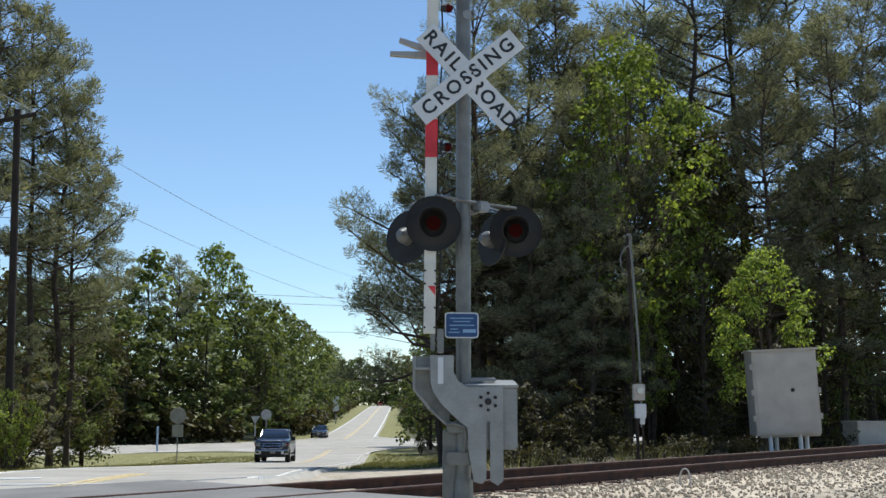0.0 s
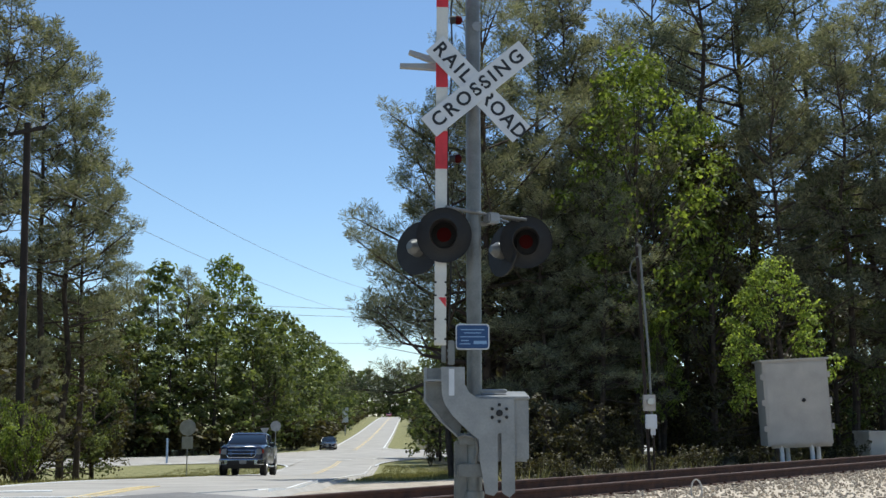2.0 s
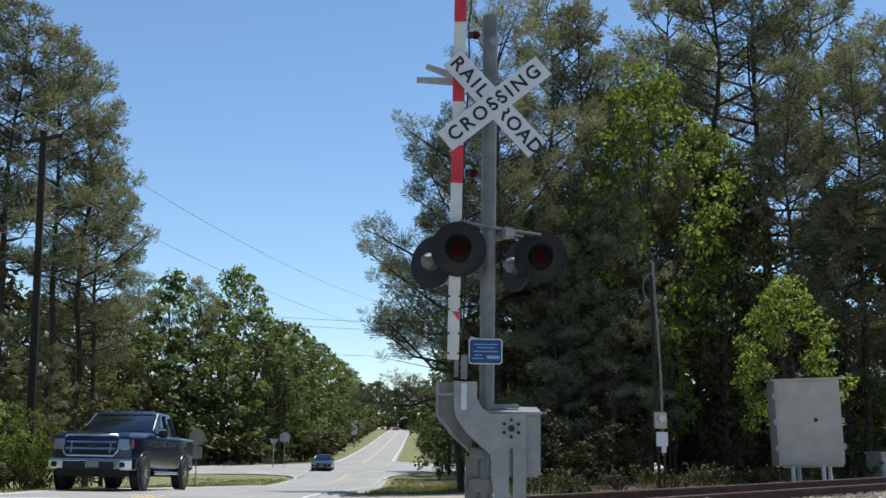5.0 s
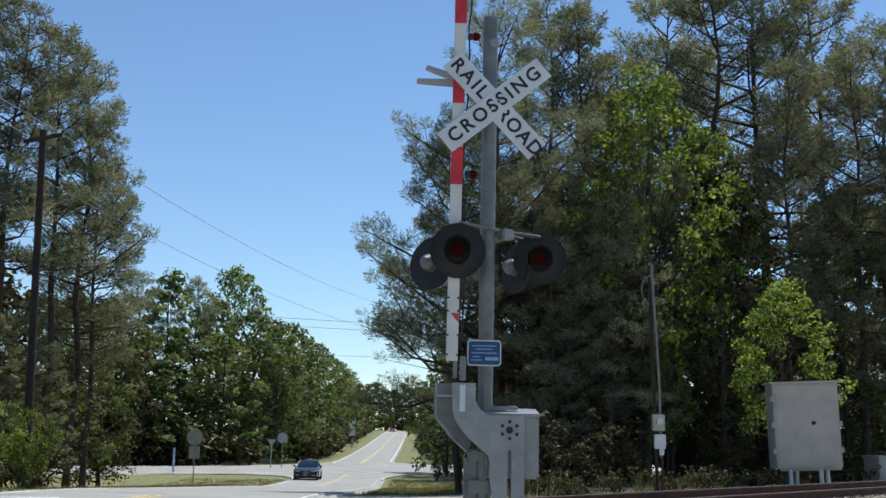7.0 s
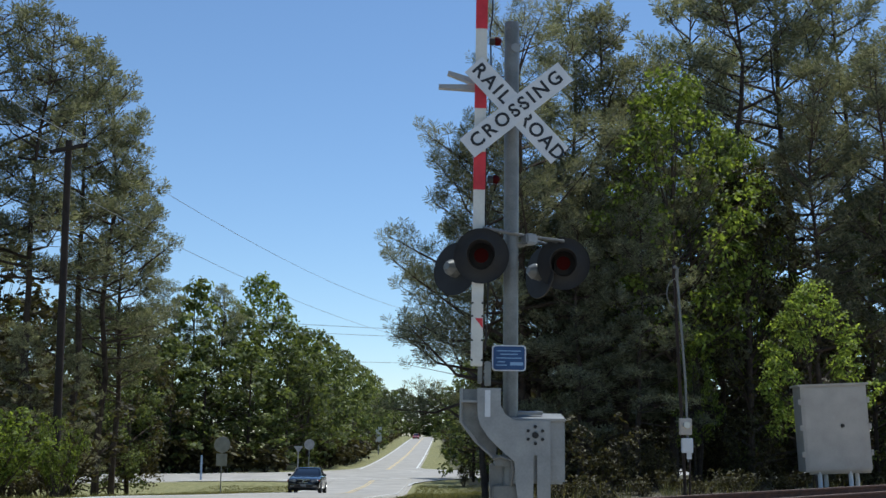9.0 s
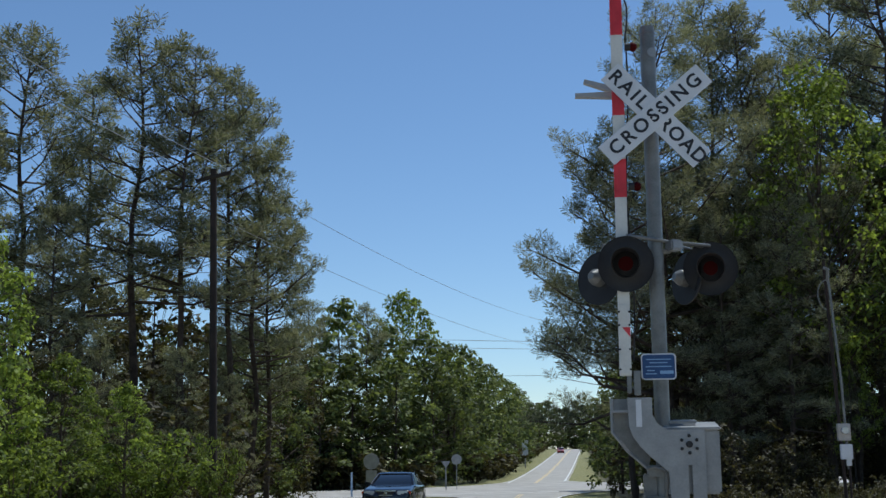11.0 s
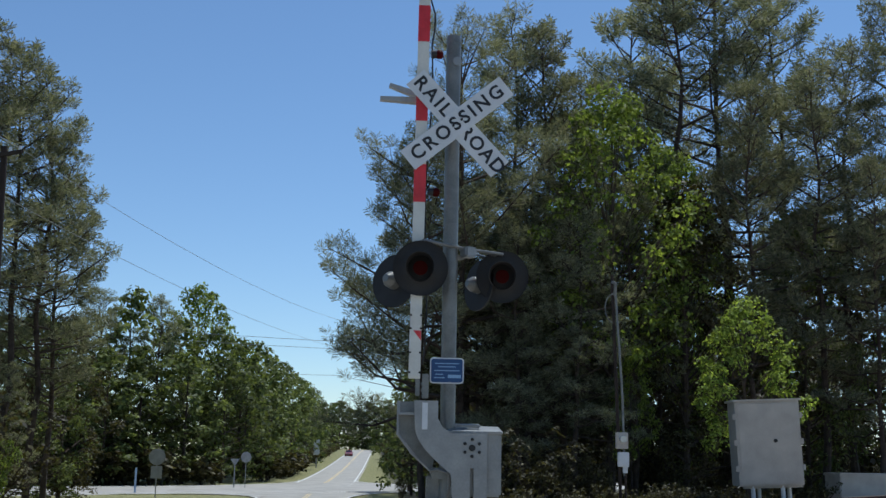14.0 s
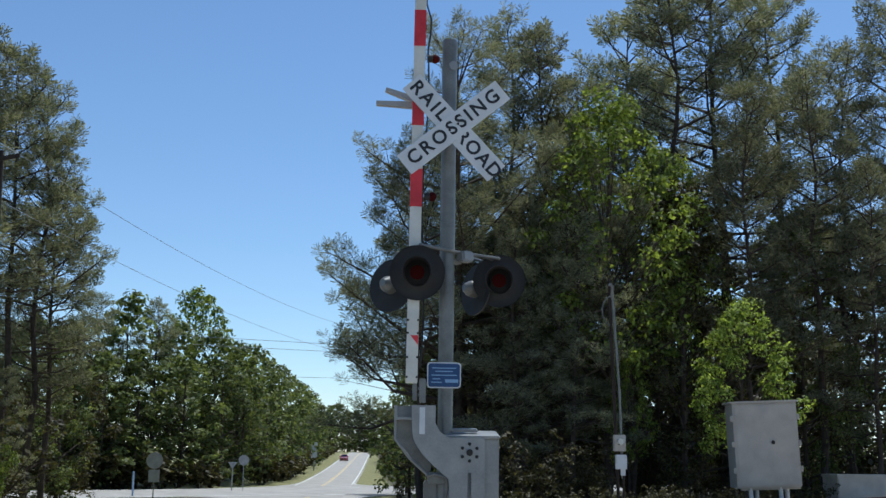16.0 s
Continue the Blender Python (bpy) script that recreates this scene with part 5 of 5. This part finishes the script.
def pickup():
    ob = thing("pickup_truck", Matrix(), "dark blue crew-cab pickup truck with chrome bumper", "pickup truck")
    W = 1.0
    hood = [ring(-2.82, 0.84, 0.66, 1.20, 0.12), ring(-2.76, 0.94, 0.58, 1.27, 0.14, 0.02), ring(-2.45, 1.0, 0.55, 1.32, 0.16, 0.06), ring(-1.9, 1.01, 0.54, 1.36, 0.15, 0.07), ring(-1.25, W, 0.50, 1.39, 0.13, 0.07), ring(-1.0, W, 0.50, 1.37, 0.11, 0.03), ring(1.2, W, 0.50, 1.36, 0.10), ring(1.24, W, 0.52, 1.36, 0.07, 0), ring(2.78, 0.99, 0.58, 1.36, 0.07, 0), ring(2.86, 0.95, 0.62, 1.31, 0.07, 0)]
    body = part("body", loft(hood), PAINT_BLUE, ob, "dark blue painted body", True)
    part("bed_liner", box(1.7, 1.4, 0.03, Matrix.Translation((0, 2.0, 1.36))), BLACK, body)
    cabin = [slab(1.30, 0.94, -1.30, 1.20, 0.14), slab(1.42, 0.92, -1.10, 1.17, 0.14), slab(1.90, 0.79, -0.24, 1.0, 0.16)]
    part("cab_glass", loft(cabin), GLASS, ob, "tinted dark glass", True)
    roof = [slab(1.88, 0.805, -0.28, 1.03, 0.16), slab(1.925, 0.78, -0.22, 1.0, 0.17), slab(1.97, 0.6, 0.0, 0.84, 0.2)]
    part("roof", loft(roof), PAINT_BLUE, ob, "", True)
    for s in (-1, 1):
        for (a, b, r) in (((0.91 * s, -1.14, 1.29), (0.79 * s, -0.24, 1.89), 0.03), ((0.93 * s, 0.12, 1.29), (0.81 * s, 0.25, 1.86), 0.045), ((0.90 * s, 1.12, 1.29), (0.79 * s, 0.95, 1.86), 0.07)):
            part("pillar", tube(a, b, r, r * 0.9, seg=8), PAINT_BLUE, ob, "", True)
        mr = part("mirror", box(0.22, 0.13, 0.24, pose(1.14 * s, -0.86, 1.40, 0, 0, 8 * s)), BLACK, ob, "black wing mirror", False, 0.03)
        part("mirror_cap", box(0.20, 0.05, 0.05, pose(1.14 * s, -0.92, 1.47, 0, 0, 8 * s)), CHROME, mr, "chrome mirror cap", False, 0.02)
        part("mirror_arm", tube((0.94 * s, -0.84, 1.36), (1.1 * s, -0.86, 1.36), 0.03), BLACK, mr)
        hl = part("headlamp", box(0.25, 0.12, 0.27, pose(0.775 * s, -2.785, 1.06, -10, 0, 16 * s)), HEADLAMP, ob, "clear headlamp", False, 0.025)
        part("side_marker", box(0.07, 0.15, 0.21, pose(0.925 * s, -2.715, 1.06, -6, 0, 36 * s)), AMBER, hl, "amber side marker", False, 0.02)
        part("fog_lamp", cyl(0.065, 0.065, 0.03, pose(0.80 * s, -2.95, 0.59, 90, 0, 0), seg=18), BLACK, ob, "fog lamp recess")
        part("running_board", tube((1.0 * s, -1.1, 0.42), (1.0 * s, 1.1, 0.42), 0.05), CHROME, ob, "chrome running board", True)
        for y0, y1 in ((-0.95, 0.12), (0.14, 1.12)):
            part("door_line", box(0.012, 0.014, 0.72, pose(0.997 * s, y1, 0.93)), BLACK, body)
            part("door_handle", box(0.03, 0.2, 0.035, pose(1.005 * s, y1 - 0.2, 1.14)), CHROME, body, "chrome door handle", False, 0.008)
        part("badge", box(0.012, 0.22, 0.06, pose(1.003 * s, -1.25, 1.08)), CHROME, body)
        part("tow_hook", bent([(0.33 * s, -2.86, 0.52), (0.33 * s, -2.98, 0.52), (0.33 * s, -2.98, 0.46)], 0.02), BLACK, ob)
    # the grille leans back; a cut-cornered chrome frame round two bars
    gm = pose(0, -2.79, 1.02, -13, 0, 0)
    gr = part("grille", prism([(-0.54, -0.23), (0.54, -0.23), (0.62, -0.12), (0.62, 0.16), (0.56, 0.23), (-0.56, 0.23), (-0.62, 0.16), (-0.62, -0.12)], 0.07, gm), BLACK, ob, "black grille in a chrome frame", False, 0.01)
    rim = [(-0.56, -0.235), (0.56, -0.235), (0.645, -0.12), (0.645, 0.17), (0.585, 0.245), (-0.585, 0.245), (-0.645, 0.17), (-0.645, -0.12)]
    part("grille_frame", bent([gm @ Vector((x, -0.035, z)) for x, z in rim + rim[:1]], 0.03, seg=8), CHROME, gr, "chrome grille surround", True)
    for z in (-0.075, 0.085):
        part("grille_bar", box(1.2, 0.05, 0.055, gm @ pose(0, -0.035, z, -12, 0, 0)), CHROME, gr, "chrome grille bar", False, 0.014)
    for k in (-1, 1):
        part("grille_post", box(0.05, 0.04, 0.36, gm @ pose(0.46 * k, -0.03, 0)), CHROME, gr, "chrome grille post", False, 0.012)
    for z in (-0.17, -0.12, -0.02, 0.03, 0.14, 0.18):
        part("grille_slat", box(1.08, 0.02, 0.012, gm @ pose(0, -0.04, z)), TYRE, gr)
    bm = bmesh.new()
    bmesh.ops.create_uvsphere(bm, u_segments=16, v_segments=8, radius=0.1, matrix=gm @ Matrix.Translation((0, -0.065, 0)) @ Matrix.Diagonal((1.2, 0.2, 0.5, 1)))
    part("emblem", bm, PAINT_BLUE, gr, "oval emblem", True)
    for x in (-0.98, 0.98):
        for y in (-1.86, 1.86):
            arc = [(x * 1.015, y + 0.50 * math.cos(q), 0.42 + 0.50 * math.sin(q)) for q in np.linspace(-0.15, math.pi + 0.15, 15)]
            part("wheel_flare", bent(arc, 0.022, seg=6), PAINT_BLUE, body, "", True)
    part("hood_line", bent([(-0.86, -2.62, 1.315), (0.0, -2.70, 1.345), (0.86, -2.62, 1.315)], 0.008, seg=4), BLACK, body)
    for k in (-1, 1):
        part("wiper", bent([(0.45 * k - 0.3, -1.2, 1.40), (0.45 * k, -1.12, 1.44), (0.45 * k + 0.28, -1.14, 1.42)], 0.012, seg=5), BLACK, ob)
    bp = [Vector((x, y, 0)) for x, y in ((-1.0, -2.55), (-0.98, -2.78), (-0.75, -2.93), (0.75, -2.93), (0.98, -2.78), (1.0, -2.55))]
    rings = [[p + Vector((0, dy, z)) for dy, z in ((0, 0.47), (-0.03, 0.50), (-0.03, 0.68), (0, 0.73), (0.12, 0.72), (0.12, 0.48))] for p in bp]
    bmp = part("front_bumper", loft(rings), CHROME, ob, "chrome front bumper", False)
    part("air_intake", box(1.2, 0.05, 0.2, Matrix.Translation((0, -2.95, 0.56))), BLACK, bmp, "black air intake", False, 0.01)
    part("number_plate", box(0.31, 0.012, 0.155, Matrix.Translation((0.10, -2.985, 0.60))), PLATE, bmp, "plain grey number plate")
    part("air_dam", box(1.7, 0.3, 0.18, Matrix.Translation((0, -2.62, 0.40))), BLACK, ob, "", False, 0.04)
    part("rear_bumper", box(1.9, 0.18, 0.22, Matrix.Translation((0, 2.93, 0.62))), CHROME, ob, "chrome rear bumper", False, 0.03)
    part("underbody", box(1.5, 5.0, 0.2, Matrix.Translation((0, 0, 0.47))), BLACK, ob)
    arches(ob, (-0.988, 0.988), (-1.86, 1.86), 0.50, 0)
    wh = [wheel(ob, x, y, 0.415, 0.29, 6) for x in (-0.905, 0.905) for y in (-1.86, 1.86)]
    part("axle", tube((-0.8, -1.86, 0.4), (0.8, -1.86, 0.4), 0.07), BLACK, ob)
    part("axle", tube((-0.8, 1.86, 0.4), (0.8, 1.86, 0.4), 0.07), BLACK, ob)
    return ob, wh


def sedan(paint, label):
    ob = thing("sedan_car", Matrix(), label, "car")
    st = [ring(-2.42, 0.74, 0.28, 0.62, 0.08), ring(-2.34, 0.85, 0.22, 0.70, 0.10), ring(-2.05, 0.88, 0.20, 0.78, 0.12, 0.03), ring(-1.1, 0.895, 0.19, 0.92, 0.13, 0.03), ring(-0.9, 0.90, 0.19, 0.94, 0.12), ring(1.2, 0.90, 0.19, 0.97, 0.12), ring(1.5, 0.89, 0.20, 0.98, 0.13), ring(2.2, 0.85, 0.24, 0.95, 0.12, 0.03), ring(2.40, 0.76, 0.32, 0.86, 0.08)]
    body = part("body", loft(st), paint, ob, "dark painted body", True)
    cabin = [slab(0.90, 0.82, -1.02, 1.62, 0.16), slab(1.0, 0.80, -0.80, 1.44, 0.16), slab(1.375, 0.65, -0.14, 0.84, 0.18)]
    part("cabin_glass", loft(cabin), GLASS, ob, "dark cabin glass", True)
    roof = [slab(1.36, 0.665, -0.18, 0.88, 0.18), slab(1.395, 0.63, -0.10, 0.80, 0.2), slab(1.42, 0.45, 0.05, 0.62, 0.2)]
    part("roof", loft(roof), paint, ob, "", True)
    for s in (-1, 1):
        for a, b, r in (((0.80 * s, -0.94, 0.93), (0.62 * s, -0.15, 1.36), 0.03), ((0.82 * s, 0.30, 0.95), (0.645 * s, 0.36, 1.36), 0.03), ((0.78 * s, 1.45, 0.95), (0.61 * s, 0.80, 1.36), 0.06)):
            part("pillar", tube(a, b, r, r, seg=8), paint, ob, "", True)
        mr = part("mirror", box(0.2, 0.12, 0.13, pose(0.98 * s, -0.62, 0.98, 0, 0, 10 * s)), paint, ob, "body-coloured wing mirror", False, 0.03)
        hl = part("headlamp", box(0.40, 0.12, 0.14, pose(0.60 * s, -2.375, 0.635, 0, 0, 16 * s)), HEADLAMP, ob, "clear headlamp", False, 0.03)
        part("side_marker", box(0.10, 0.14, 0.12, pose(0.82 * s, -2.27, 0.635, 0, 0, 40 * s)), AMBER, hl, "amber side marker", False, 0.02)
        part("fog_lamp", box(0.22, 0.04, 0.07, pose(0.62 * s, -2.42, 0.36, 0, 0, 14 * s)), HEADLAMP, ob, "", False, 0.012)
        part("tail_lamp", box(0.34, 0.08, 0.15, pose(0.6 * s, 2.36, 0.76, 0, 0, -8 * s)), LENS, ob, "red tail lamp", False, 0.02)
        for y in (-0.55, 0.36, 1.18):
            part("door_line", box(0.012, 0.012, 0.62, pose(0.898 * s, y, 0.60)), BLACK, body)
        for y in (0.2, 1.02):
            part("door_handle", box(0.03, 0.17, 0.03, pose(0.90 * s, y, 0.80)), paint, body, "", False, 0.008)
    gr = part("grille", prism([(-0.24, 0.54), (0.24, 0.54), (0.36, 0.71), (-0.36, 0.71)], 0.05, Matrix.Translation((0, -2.43, 0))), BLACK, ob, "black grille in a chrome frame", False, 0.01)
    part("grille_bar", box(0.74, 0.04, 0.04, Matrix.Translation((0, -2.45, 0.70))), CHROME, gr, "chrome grille edge", False, 0.01)
    part("grille_bar", box(0.5, 0.04, 0.03, Matrix.Translation((0, -2.455, 0.545))), CHROME, gr, "chrome grille edge", False, 0.01)
    part("emblem", box(0.12, 0.03, 0.07, Matrix.Translation((0, -2.46, 0.625))), CHROME, gr, "", False, 0.01)
    part("air_intake", box(0.9, 0.04, 0.10, Matrix.Translation((0, -2.425, 0.36))), BLACK, ob, "black lower intake", False, 0.01)
    part("number_plate", box(0.30, 0.012, 0.13, Matrix.Translation((0, -2.45, 0.40))), PLATE, ob, "plain grey number plate")
    part("underbody", box(1.5, 4.2, 0.1, Matrix.Translation((0, 0, 0.18))), BLACK, ob)
    arches(ob, (-0.888, 0.888), (-1.42, 1.38), 0.36, 0)
    wh = [wheel(ob, x, y, 0.315, 0.21, 7) for x in (-0.82, 0.82) for y in (-1.42, 1.38)]
    return ob, wh


truck, truck_wheels = pickup()
car, car_wheels = sedan(PAINT_NIGHT, "blue-black four-door sedan with clear headlamps")
far_car, far_wheels = sedan(PAINT_RED, "small red sedan far down the road")


# ---------------------------------------------------------------- what moves
def drive(ob, wheels, radius, plan):
    """plan: seconds, x, y of the car's middle; it follows the road's height, and its wheels roll."""
    ts, xs, ys, yaws = (np.array(c, float) for c in zip(*[(*p, 0.0)[:4] for p in plan]))
    step = np.arange(0, 16.0001, 0.1)
    # a smooth way through the given places
    slope = np.gradient(ys, ts)

    def y_at(t):
        i = min(max(int(np.searchsorted(ts, t, "right")) - 1, 0), len(ts) - 2)
        h = ts[i + 1] - ts[i]
        k = (t - ts[i]) / h
        return (2 * k**3 - 3 * k**2 + 1) * ys[i] + (k**3 - 2 * k**2 + k) * h * slope[i] + (3 * k**2 - 2 * k**3) * ys[i + 1] + (k**3 - k**2) * h * slope[i + 1]

    rows = []
    for t in step:
        y, x = float(y_at(t)), float(np.interp(t, ts, xs))
        zf, zb = road_land(x, y - 1.6), road_land(x, y + 1.6)
        rows.append((float(t), pose(x, y, (zf + zb) / 2 + 0.012, math.degrees(math.atan2(zb - zf, 3.2)), 0, float(np.interp(t, ts, yaws)))))
    walk(ob, rows)
    spins = [(k / FPS, math.degrees((float(y_at(0)) - float(y_at(k / FPS))) / radius)) for k in range(0, 16 * FPS + 1)]
    for w in wheels:
        at = w.location.copy()
        walk(w, [(t, pose(*at, a, 0, 0)) for t, a in spins])


def motions():
    drive(truck, truck_wheels, 0.415, ((0, -7.0, 74), (1.5, -7.03, 61.5), (3.5, -7.18, 42.3, -1.5), (5.0, -7.24, 31.0, -4), (6.0, -7.3, 23, -3), (7.3, -7.4, 12), (9, -7.0, -2), (16, -7.0, -58)))
    drive(car, car_wheels, 0.315, ((0, -8.2, 140), (3.2, -8.2, 133), (5.0, -7.8, 110), (7.8, -7.1, 82), (10.5, -7.0, 50.5), (11, -7.0, 45), (12, -6.85, 32.8), (12.5, -6.95, 28.6), (13.1, -7.1, 24.2), (13.5, -7.1, 21.6), (14.2, -7.0, 16), (15, -7.0, 9), (16, -7.0, 0)))
    drive(far_car, far_wheels, 0.315, ((0, -3.6, 432), (3.5, -3.9, 405), (6, -4.2, 380), (9, -4.8, 340), (16, -5.6, 270)))


motions()
